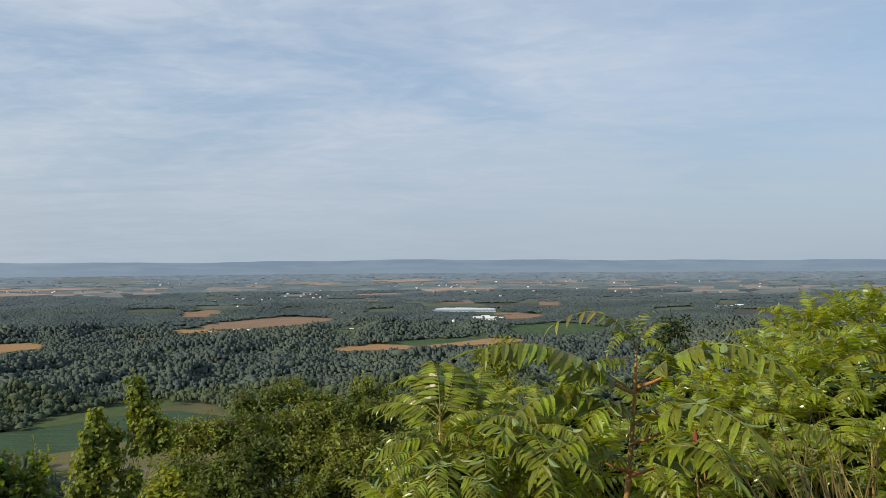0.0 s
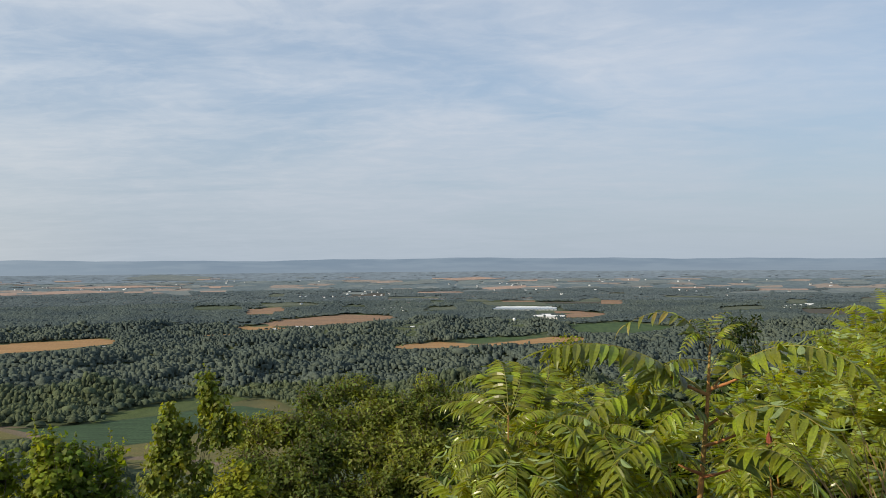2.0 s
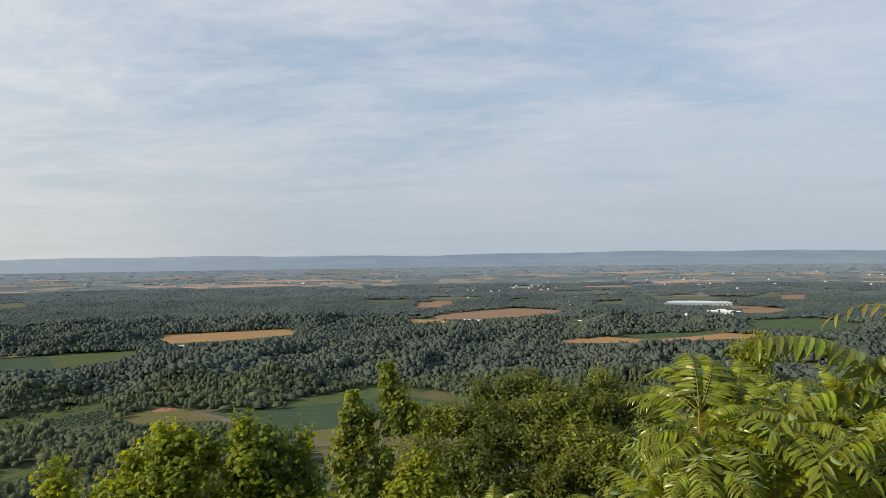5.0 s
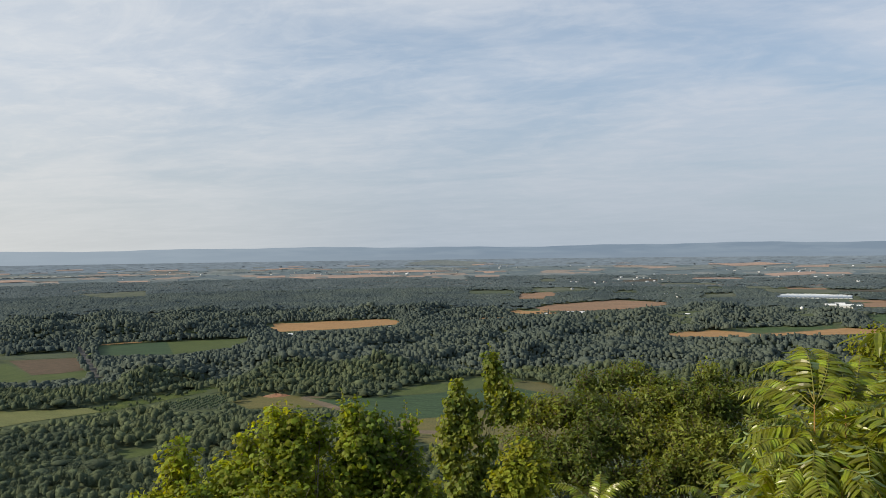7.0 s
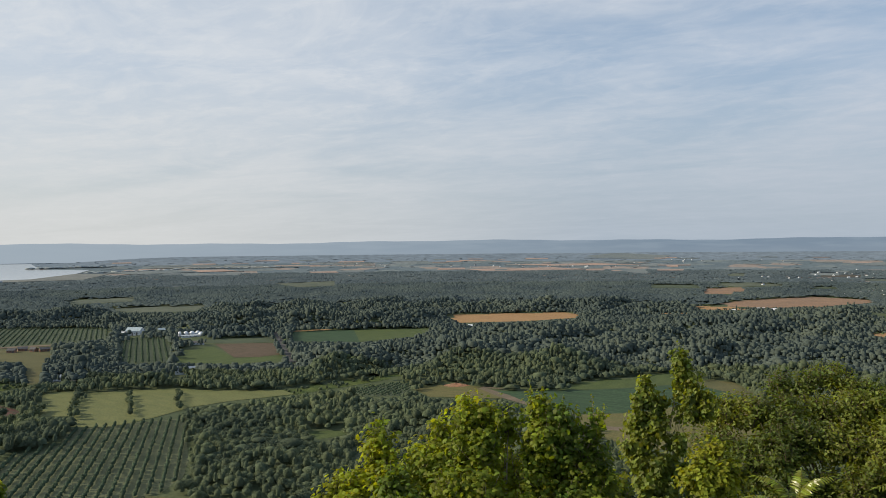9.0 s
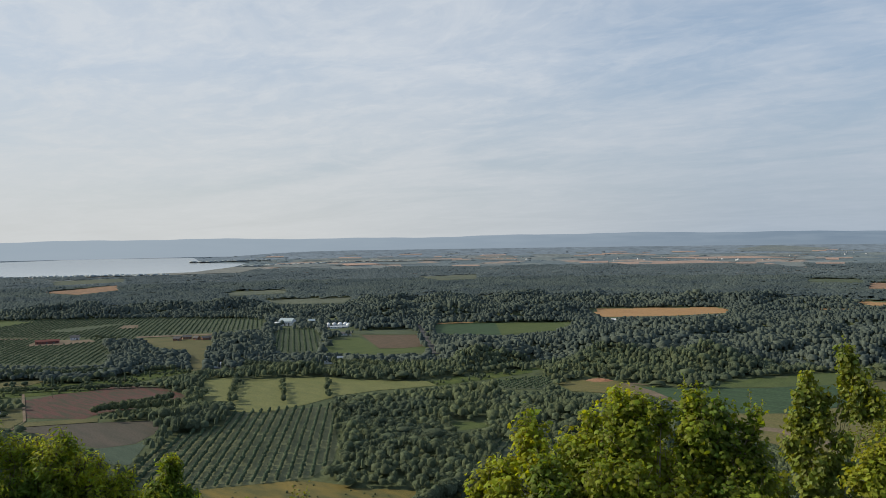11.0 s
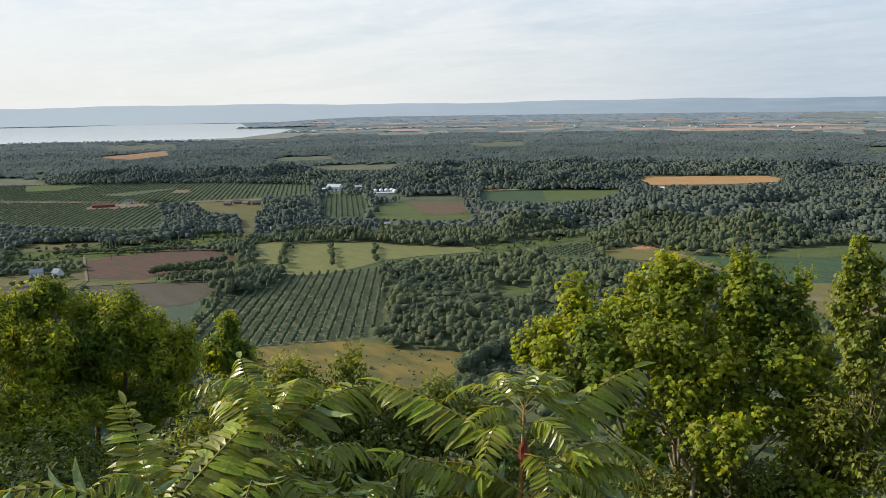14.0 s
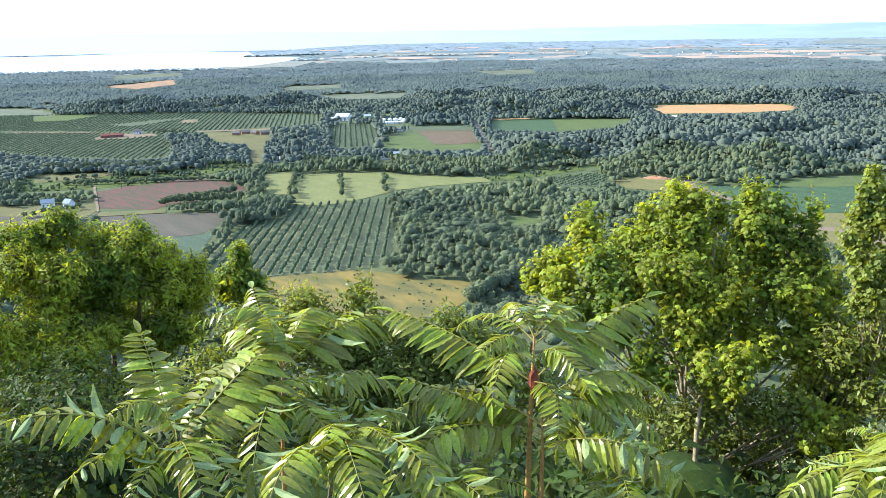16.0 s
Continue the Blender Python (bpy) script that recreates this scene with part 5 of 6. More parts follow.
MAPLE += [(-7.05, 8.06, 146.07, 0.27), (-6.46, 8.32, 145.98, 0.30), (-6.02, 9.08, 146.56, 0.36), (-5.82, 9.74, 146.75, 0.33), (-5.48, 10.05, 146.79, 0.34), (-5.12, 10.25, 146.90, 0.29), (-4.83, 10.39, 146.57, 0.27), (-5.56, 9.49, 146.29, 0.37), (-5.10, 9.86, 146.35, 0.35), (-4.71, 10.05, 146.07, 0.30), (-5.97, 8.78, 145.99, 0.32), (-5.55, 9.09, 145.86, 0.31), (-5.14, 9.55, 145.88, 0.33), (-4.73, 9.79, 145.69, 0.27), (-5.50, 8.51, 145.59, 0.20), (-4.99, 8.62, 145.75, 0.23), (-5.78, 8.26, 145.44, 0.16), (-6.12, 8.24, 145.57, 0.21), (-4.96, 8.53, 145.52, 0.11), (-4.24, 9.29, 145.16, 0.13), (-3.95, 9.34, 145.01, 0.14), (-4.26, 9.13, 144.85, 0.10), (-4.82, 10.87, 145.62, 0.30), (-4.62, 10.78, 145.19, 0.32)]
MAPLE += [(-4.98, 11.20, 146.11, 0.33), (-4.69, 10.24, 145.07, 0.26), (-4.32, 10.32, 144.91, 0.28), (-7.51, 10.36, 146.20, 0.56), (-6.75, 10.79, 146.08, 0.56), (-7.86, 9.79, 146.01, 0.46), (-5.91, 10.99, 146.04, 0.46), (-6.71, 9.95, 145.73, 0.45)]
leafy("maple_tree", "bright green young maple with lobed leaves on the slope", "tree", footing(-5.9, 9.8), MAPLE, MAPLE_LEAF, "leaf_maple", "bark_pale", 0.076, 5000, 10, 0.42, 8, 0.050, 0.7, clump=3, leaders=50, tight=0.95, airy=True)

ASH = [(-18.98, 4.09, 145.87, 0.40), (-18.75, 5.03, 146.10, 0.27), (-18.69, 4.95, 145.68, 0.54), (-18.84, 4.38, 145.60, 0.54), (-18.43, 5.66, 145.60, 0.32), (-18.18, 6.37, 145.67, 0.35), (-17.73, 6.13, 145.25, 0.59), (-18.31, 5.81, 145.33, 0.47), (-17.86, 6.88, 145.21, 0.27), (-17.67, 7.05, 144.82, 0.24), (-17.52, 7.38, 144.83, 0.27), (-17.40, 7.35, 144.41, 0.40), (-17.44, 7.00, 144.04, 0.51), (-18.30, 3.90, 145.06, 0.78), (-18.06, 4.72, 145.06, 0.78), (-17.69, 5.49, 144.66, 0.72), (-17.59, 6.44, 144.44, 0.66), (-17.54, 3.78, 144.23, 0.84), (-17.21, 4.64, 143.98, 0.64), (-17.10, 3.28, 143.84, 0.75), (-16.76, 4.08, 143.50, 0.62), (-17.35, 5.31, 143.76, 0.52), (-16.32, 2.87, 143.27, 0.72), (-16.08, 3.60, 143.15, 0.60)]
ASH += [(-16.22, 4.62, 143.14, 0.44), (-17.02, 6.36, 143.68, 0.52), (-18.88, 4.64, 144.06, 0.91), (-18.46, 5.70, 143.84, 0.77), (-18.03, 6.61, 143.58, 0.60), (-17.42, 6.98, 143.30, 0.49), (-17.54, 5.88, 143.03, 0.59), (-17.78, 7.18, 144.26, 0.41), (-17.65, 2.84, 146.15, 0.55), (-17.30, 2.64, 145.38, 0.73), (-16.83, 2.49, 144.42, 0.72)]
leafy("locust_tree", "dense dark green tree with drooping leaves and yellow-green tips", "tree", footing(-18.3, 5.6), ASH, LANCE_LEAF, "leaf_ash", "bark", 0.125, 6200, 12, 0.34, 4, 0.11, 0.5, clump=8, leaders=40, tight=0.76)

SMALL_ASH = [(-18.01, 8.74, 144.89, 0.18), (-17.97, 8.61, 144.52, 0.28), (-17.82, 8.64, 144.09, 0.37), (-17.96, 8.28, 143.94, 0.37), (-17.58, 8.80, 143.65, 0.39), (-17.32, 9.07, 143.36, 0.37)]
leafy("young_tree", "slim green tree with pale upright shoots", "tree", footing(-18.0, 9.0), SMALL_ASH, LANCE_LEAF, "leaf_ash", "bark", 0.15, 800, 10, 0.34, 2, 0.05, 0.8, clump=3, leaders=14)

POPLAR = [(-4.12, 10.09, 148.14, 0.08), (-4.16, 10.04, 147.96, 0.13), (-4.01, 10.07, 147.82, 0.15), (-4.21, 9.95, 147.64, 0.15), (-3.97, 10.04, 147.61, 0.16), (-4.06, 9.94, 147.36, 0.21), (-4.18, 9.84, 147.16, 0.15), (-3.93, 9.92, 147.09, 0.19), (-4.04, 9.81, 146.89, 0.21), (-3.74, 10.29, 148.51, 0.08), (-3.71, 10.28, 148.38, 0.09), (-3.77, 10.23, 148.23, 0.08), (-3.61, 10.29, 148.21, 0.10), (-3.68, 10.23, 148.03, 0.13), (-3.49, 10.29, 148.03, 0.08), (-3.51, 10.25, 147.86, 0.10), (-3.68, 10.19, 147.81, 0.10), (-3.40, 10.30, 147.91, 0.08), (-3.75, 10.08, 147.44, 0.11), (-3.80, 9.99, 147.16, 0.13), (-3.62, 10.03, 147.08, 0.12), (-3.71, 9.93, 146.86, 0.16), (-3.52, 9.98, 146.83, 0.12), (-3.95, 9.74, 146.56, 0.19)]
leafy("aspen_tree", "slender aspen with round hanging leaves and bare stems", "tree", footing(-4.0, 9.6), POPLAR, ROUND_LEAF, "leaf_poplar", "bark_pale", 0.066, 1150, 9, 0.22, 2, 0.016, 1.2, clump=3, leaders=16, tight=0.8, airy=True)

OAK = [(-4.11, 17.30, 147.00, 0.27), (-3.65, 17.40, 147.01, 0.33), (-3.01, 17.53, 147.08, 0.33), (-2.44, 17.58, 146.92, 0.33), (-1.92, 17.65, 146.94, 0.33), (-1.61, 17.71, 147.13, 0.29), (-1.09, 17.72, 146.98, 0.33), (-0.73, 17.68, 146.68, 0.33), (-5.47, 16.81, 146.38, 0.27), (-4.96, 16.25, 146.52, 0.45), (-4.37, 16.41, 146.54, 0.45), (-3.78, 16.56, 146.55, 0.45), (-3.20, 16.68, 146.57, 0.45), (-2.62, 16.78, 146.60, 0.45), (-2.06, 16.86, 146.63, 0.45), (-1.50, 16.92, 146.66, 0.45), (-0.95, 16.96, 146.69, 0.45), (-4.53, 15.72, 146.02, 0.51), (-3.94, 15.88, 146.04, 0.51), (-3.34, 16.02, 146.07, 0.51), (-2.75, 16.13, 146.09, 0.51), (-2.17, 16.22, 146.13, 0.51), (-1.60, 16.29, 146.16, 0.51), (-1.04, 16.34, 146.20, 0.51)]
OAK += [(-0.49, 16.37, 146.25, 0.51), (-4.27, 15.13, 145.53, 0.53), (-3.68, 15.28, 145.55, 0.53), (-3.08, 15.41, 145.58, 0.53), (-2.50, 15.52, 145.62, 0.53), (-1.93, 15.61, 145.66, 0.53), (-1.36, 15.68, 145.70, 0.53), (-0.81, 15.72, 145.75, 0.53), (-0.18, 17.40, 146.26, 0.48), (0.00, 17.26, 145.67, 0.54), (-0.39, 18.48, 146.58, 0.33)]
leafy("oak_tree", "broad bushy oak with small glossy olive leaves", "tree", footing(-1.8, 16.6), OAK, OAK_LEAF, "leaf_oak", "bark", 0.088, 5400, 11, 0.30, 5, 0.08, 0.3, clump=4, leaders=110)

YELLOW_BUSH = [(-3.06, 9.47, 147.56, 0.11), (-3.13, 9.39, 147.34, 0.18), (-2.92, 9.44, 147.30, 0.17), (-3.05, 9.35, 147.14, 0.21), (-3.27, 9.30, 147.18, 0.13)]
leafy("bush", "small yellow-green leafy bush below the aspen", "bush", footing(-3.2, 9.2), YELLOW_BUSH, ROUND_LEAF, "leaf_yellow", "bark", 0.06, 260, 9, 0.22, 2, 0.025, 0.4)

SHRUB = [(-6.20, 3.66, 147.62, 0.08), (-6.20, 3.59, 147.49, 0.12), (-6.10, 3.63, 147.33, 0.17), (-6.24, 3.40, 147.27, 0.18), (-5.94, 3.77, 147.19, 0.19), (-5.73, 3.93, 147.04, 0.18), (-6.39, 3.26, 147.38, 0.15), (-6.53, 3.11, 147.52, 0.13), (-6.55, 2.99, 147.38, 0.16), (-6.14, 3.38, 147.02, 0.21), (-5.89, 3.65, 146.91, 0.21), (-6.36, 3.10, 147.10, 0.19), (-5.59, 3.94, 146.80, 0.19), (-5.38, 4.34, 147.08, 0.14), (-6.14, 3.17, 146.75, 0.21), (-5.88, 3.42, 146.58, 0.21), (-5.57, 4.22, 147.23, 0.16), (-5.32, 4.35, 146.98, 0.20), (-5.56, 4.06, 146.94, 0.21), (-5.12, 4.37, 146.70, 0.21), (-5.69, 3.75, 146.71, 0.21), (-5.12, 4.52, 146.94, 0.18), (-6.51, 2.83, 147.07, 0.18), (-6.70, 2.66, 147.29, 0.16)]
SHRUB += [(-6.48, 2.66, 146.80, 0.19), (-5.25, 4.05, 146.42, 0.21), (-5.63, 3.55, 146.34, 0.21), (-4.95, 4.35, 146.42, 0.19), (-6.74, 2.37, 147.03, 0.18), (-4.81, 4.66, 146.71, 0.18)]
leafy("shrub", "thin olive shrub with small leaves on bare stems", "bush", footing(-5.9, 4.6), SHRUB, OAK_LEAF, "leaf_oak", "bark", 0.055, 3300, 9, 0.26, 6, 0.020, 0.2, clump=3, leaders=30)

UNDER = [(-6.53, 9.08, 144.21, 0.30), (-6.05, 9.37, 144.20, 0.30), (-5.52, 9.58, 144.05, 0.30), (-5.11, 9.90, 144.26, 0.30), (-4.72, 10.34, 144.07, 0.27), (-4.29, 10.47, 144.01, 0.27), (-6.15, 8.98, 143.66, 0.30), (-5.58, 9.27, 143.60, 0.30), (-5.07, 9.59, 143.68, 0.30), (-4.60, 9.81, 143.70, 0.30), (-4.68, 11.03, 144.74, 0.28), (-6.56, 8.73, 143.68, 0.27), (-4.09, 10.34, 146.19, 0.28), (-3.72, 10.48, 146.25, 0.28), (-3.92, 10.23, 145.72, 0.32), (-3.49, 10.37, 145.72, 0.32), (-3.64, 9.81, 145.30, 0.31), (-3.21, 9.93, 145.26, 0.31), (-3.76, 9.54, 144.81, 0.26), (-3.26, 9.47, 144.80, 0.31)]
leafy("thicket", "dark shaded thicket of saplings beneath the maple", "bush", footing(-6.0, 10.4), UNDER, OAK_LEAF, "leaf_oak", "bark_pale", 0.085, 1200, 9, 0.4, 7, 0.035, 0.3, clump=4)
SAPLINGS = [(-4.30, 9.75, 145.74, 0.29), (-4.04, 9.73, 145.43, 0.33), (-4.24, 9.89, 146.03, 0.24), (-3.94, 9.91, 145.80, 0.24), (-4.57, 9.34, 145.07, 0.33), (-5.29, 8.90, 144.89, 0.33), (-5.67, 8.58, 144.69, 0.29), (-4.86, 9.15, 144.95, 0.29), (-6.23, 8.43, 145.06, 0.24)]
leafy("sapling_thicket", "shaded green saplings crowding between maple and aspen", "bush", footing(-4.6, 9.9), SAPLINGS, OAK_LEAF, "leaf_oak", "bark_pale", 0.09, 500, 9, 0.4, 5, 0.03, 0.6, clump=4)
BRIER = [(-0.24, 5.44, 148.68, 0.15), (0.05, 5.42, 148.57, 0.19), (0.41, 5.45, 148.78, 0.17), (0.41, 5.40, 148.57, 0.19), (0.78, 5.44, 148.92, 0.17), (0.76, 5.38, 148.65, 0.19), (1.04, 5.34, 148.69, 0.17), (1.30, 5.36, 149.01, 0.15), (1.44, 5.25, 148.68, 0.19), (1.74, 5.19, 148.83, 0.17), (1.75, 5.13, 148.60, 0.19), (2.08, 5.08, 148.92, 0.17), (2.06, 5.03, 148.66, 0.19), (2.37, 4.98, 149.00, 0.19), (2.31, 4.94, 148.72, 0.21), (2.63, 4.85, 149.03, 0.19), (2.60, 4.79, 148.72, 0.21), (0.96, 5.30, 148.46, 0.19), (-0.10, 5.38, 148.44, 0.19)]
leafy("brier_thicket", "dark leafy briers filling the ground beneath sumacs", "bush", footing(1.0, 5.4), BRIER, OAK_LEAF, "leaf_dark_shade", "bark", 0.075, 1500, 9, 0.26, 6, 0.014, 0.3, clump=3)
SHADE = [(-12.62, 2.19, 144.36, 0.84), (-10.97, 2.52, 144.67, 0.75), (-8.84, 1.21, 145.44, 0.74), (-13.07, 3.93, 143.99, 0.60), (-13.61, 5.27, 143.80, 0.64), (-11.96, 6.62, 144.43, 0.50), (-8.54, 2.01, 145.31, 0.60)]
leafy("shade_bush", "dark bush in the shade of the dense tree", "bush", footing(-12.0, 3.0), SHADE, OAK_LEAF, "leaf_dark_shade", "bark", 0.11, 800, 10, 0.4, 5, 0.03, 0.3, clump=4)
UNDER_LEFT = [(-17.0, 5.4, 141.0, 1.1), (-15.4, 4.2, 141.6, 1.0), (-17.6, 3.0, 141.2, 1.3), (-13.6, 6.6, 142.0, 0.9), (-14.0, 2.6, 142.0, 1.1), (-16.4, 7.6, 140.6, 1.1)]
leafy("thicket", "dark shaded thicket below the dense tree", "bush", footing(-16.0, 4.8), UNDER_LEFT, OAK_LEAF, "leaf_dark_shade", "bark", 0.13, 900, 10, 0.4, 4, 0.04, 0.3, clump=5)

WEED = [(1.78, 6.74, 149.38, 0.12), (1.89, 6.72, 149.47, 0.07), (1.81, 6.71, 149.16, 0.14)]
leafy("tall_weed", "tall dark leafy weed among sumacs", "plant", footing(1.8, 6.7), WEED, OAK_LEAF, "leaf_dark_shade", "stalk_green", 0.05, 60, 9, 0.14, 1, 0.012, 0.2)
GOLD = [(0.43, 6.33, 149.17, 0.08), (0.37, 6.35, 149.25, 0.08), (0.51, 6.34, 149.25, 0.08), (0.40, 6.32, 149.05, 0.08), (0.47, 6.30, 149.01, 0.08), (0.44, 6.35, 149.30, 0.08)]
leafy("goldenrod", "yellowish flowering weed rising between sumac leaves", "plant", footing(0.5, 6.2), GOLD, OAK_LEAF, "leaf_yellow", "stalk_green", 0.035, 170, 9, 0.14, 1, 0.012, 0.0)

# ---------------------------------------------------------------- sumacs


def leaflet(length, width, fold, bow, low=False):
    """A lance-shaped leaflet along +y, folded along its midrib and bowed down: upper face and paler underside."""
    stations = ((0.0, 0.10), (0.16, 0.80), (0.40, 1.0), (0.70, 0.70), (1.0, 0.0))
    if low:
        stations = ((0.0, 0.15), (0.25, 1.0), (0.62, 0.85), (1.0, 0.0))
    vs, fs, kinds = [], [], []
    for layer, z0 in ((0, 0.0),) if low else ((0, 0.0), (1, -0.0025)):
        o = len(vs)
        for t, w in stations:
            y, z = length * (t - 0.35 * bow * t * t), -bow * length * t * t + z0
            h = width * 0.5 * w
            vs += [(-h, y, z + fold * h), (0, y, z), (h, y, z + fold * h)]
        for i in range(len(stations) - 1):
            a = o + i * 3
            quads = [(a, a + 1, a + 4, a + 3), (a + 1, a + 2, a + 5, a + 4)]
            fs += quads if layer == 0 else [q[::-1] for q in quads]
            kinds += [layer, layer]
    return np.array(vs), fs, kinds


def frond(seed, arch, pairs, size=0.255, young=False, low=False, turned=0.06):
    """A feather leaf one unit long: a stalk from the origin to (1, 0, 0) that bows up by arch, leaflets in drooping pairs, one at the tip."""
    g = np.random.default_rng(seed)
    n = 16
    u = np.linspace(0, 1, n + 1)
    sway = g.normal(0, 0.05)
    pts = np.stack([u * (1 - 0.25 * arch * (1 - u)), sway * np.sin(math.pi * u), 4 * arch * (u * (1 - u)) * (0.75 + 0.5 * u)], -1)
    vs, fs = tube([tuple(q) for q in pts], [0.0062 * (1 - 0.7 * t) for t in u], 4)
    vs, kinds = [tuple(v) for v in vs], [2] * len(fs)

    def put(at, tip, normal, length, wide):
        lv, lf, lk = leaflet(length, wide, g.uniform(0.15, 0.55), g.uniform(0.10, 0.42), low)
        if g.random() < turned:
            normal, lk = -normal, [1 - k for k in lk] if low else lk
        tip = unit(np.array(tip))
        side = unit(np.cross(tip, normal))
        up = np.cross(side, tip)
        o = len(vs)
        vs.extend(tuple(at + v[0] * side + v[1] * tip + v[2] * up) for v in lv)
        fs.extend(tuple(i + o for i in q) for q in lf)
        kinds.extend(lk)

    tilt = g.uniform(0.15, 0.45)
    for k in range(pairs):
        t = 0.20 + 0.77 * k / (pairs - 1)
        i = min(int(t * n), n - 1)
        at = pts[i] + (pts[i + 1] - pts[i]) * (t * n - i)
        along = unit(pts[i + 1] - pts[i])
        across = unit(np.cross(np.array([0, 0, 1.0]), along))
        over = np.cross(along, across)
        length = size * (0.55 + 0.5 * math.sin(math.pi * min(1, 0.22 + t * 0.74))) * g.uniform(0.92, 1.08)
        for s in (-1, 1):
            tip = across * s + along * (0.20 + 0.40 * t + g.normal(0, 0.06)) - over * (tilt + g.normal(0, 0.08))
            put(at, tip, unit(over + across * s * tilt + g.normal(0, 0.16, 3)), length, length * g.uniform(0.20, 0.25))
    put(pts[-1], pts[-1] - pts[-2], np.array([0, 0, 1.0]), size * 0.8, size * 0.2)
    leafmat = "leaf_sumac_young" if young else "leaf_sumac"
    return mesh_of("frond", vs, fs, (leafmat, "leaf_sumac_under", "stalk_green"), False, kinds)


ARCHES = (0.05, 0.12, 0.20, 0.30, 0.40)
FRONDS = [[frond(10 * k + s, a, 15 + (s + k) % 3) for s in range(3)] for k, a in enumerate(ARCHES)]
SLIGHT = [[frond(110 + 10 * k + s, a, 13 + s, 0.255, low=True, turned=0.12) for s in range(3)] for k, a in enumerate(ARCHES)]
PALE = [frond(70 + s, 0.2, 14, 0.19) for s in range(2)]
YOUNG = [frond(80 + s, 0.3, 8, 0.30, True) for s in range(2)]


def span(a, b, roll=0.0):
    """The pose that lays a unit leaf from a to b, its upper side up."""
    x = Vector(b) - Vector(a)
    long = x.length
    x.normalize()
    y = Vector((0, 0, 1)).cross(x)
    y = y.normalized() if y.length > 0.05 else Vector((0, 1, 0))
    z = x.cross(y)
    turn = Matrix((x, y, z)).transposed().to_4x4()
    return Matrix.Translation(a) @ turn @ pose(0, 0, 0, roll, 0, 0) @ Matrix.Scale(long, 4)


def sumac(top, tips=None, leaves=12, cone=None, red=False, label="green sumac with long feathered leaves on a bare stem"):
    """A stem from the ground to its tip, and feather leaves from it: each to a given tip (offset from the top, start below the top, bow), or a whorl."""
    g = np.random.default_rng(int(abs(top[0]) * 1000 + abs(top[1]) * 77 + top[2] * 10))
    ground = float(land(top[0], top[1]))
    height = max(top[2] - ground, 0.4)
    ob = empty("sumac", (top[0], top[1], ground - 0.05), label, "shrub", "sumacs on the brow of the hill")
    lean = g.normal(0, 0.05, 2) * height
    line = [(lean[0] * (1 - t) * math.sin(3 * t), lean[1] * (1 - t) * t * 2, (height + 0.05) * t) for t in np.linspace(0, 1, 9)]
    part("stem", mesh_of("stem", *tube(line, [(0.018 if red else 0.0125) * (1 - 0.8 * t * t) for t in np.linspace(0, 1, 9)], 8), ("stem_sumac",), True), ob)
    kin = FRONDS if tips else SLIGHT
    if tips is None:
        tips, spin = [], g.uniform(0, 6.28)
        for k in range(leaves):
            t = k / leaves
            w, rise, reach = spin + 2.399 * k + g.normal(0, 0.25), radians(60 - 85 * t + g.normal(0, 9)), g.uniform(0.36, 0.50) * (0.75 + 0.35 * math.sin(3 * t))
            drop = 0.05 + 0.78 * t * t + 0.1 * t
            tips.append((reach * math.cos(rise) * math.cos(w), reach * math.cos(rise) * math.sin(w), reach * math.sin(rise) * 0.8 - drop, drop, g.uniform(0.08, 0.32)))
    for dx, dy, dz, drop, bow, *kind in tips:
        kind = kind[0] if kind else 0
        z0 = max(height + 0.05 - drop, 0.05)
        t = z0 / (height + 0.05)
        base = (lean[0] * (1 - t) * math.sin(3 * t), lean[1] * (1 - t) * t * 2, z0)
        tip = (dx, dy, height + 0.05 + dz)
        pick = int(g.integers(0, 3))
        shape = YOUNG[pick % 2] if kind == 2 else PALE[pick % 2] if kind == 1 else kin[min(range(5), key=lambda i: abs(ARCHES[i] - bow))][pick]
        q = part("leaf", shape, ob, "small reddish young leaf" if kind == 2 else "")
        q.matrix_basis = span(base, tip, g.normal(0, 10))
        if red and drop > 0.1:
            away = (Vector(tip) - Vector(base)) * 0.28
            rod = tube([base, tuple(Vector(base) + away * 0.5 + Vector((0, 0, 0.012))), tuple(Vector(base) + away + Vector((0, 0, 0.03)))], (0.0068, 0.0052, 0.0036), 6)
            part("leaf_stalk", mesh_of("leaf_stalk", *rod, ("stalk_red",), True), ob, "reddish leaf stalk")
    if cone is not None:
        fv, ff = [], []
        for i in range(7):
            for k in range(9):
                rr = 0.0145 * math.sin(math.pi * (0.16 + 0.80 * i / 6)) * g.uniform(0.75, 1.25)
                fv.append((rr * math.cos(k * 0.698), rr * math.sin(k * 0.698), height - cone + 0.095 * i / 6))
        for i in range(6):
            for k in range(9):
                ff.append((i * 9 + k, i * 9 + (k + 1) % 9, (i + 1) * 9 + (k + 1) % 9, (i + 1) * 9 + k))
        part("fruit_cone", mesh_of("fruit_cone", fv, ff, ("fruit_red",)), ob, "dark red fruit cone")
    return ob


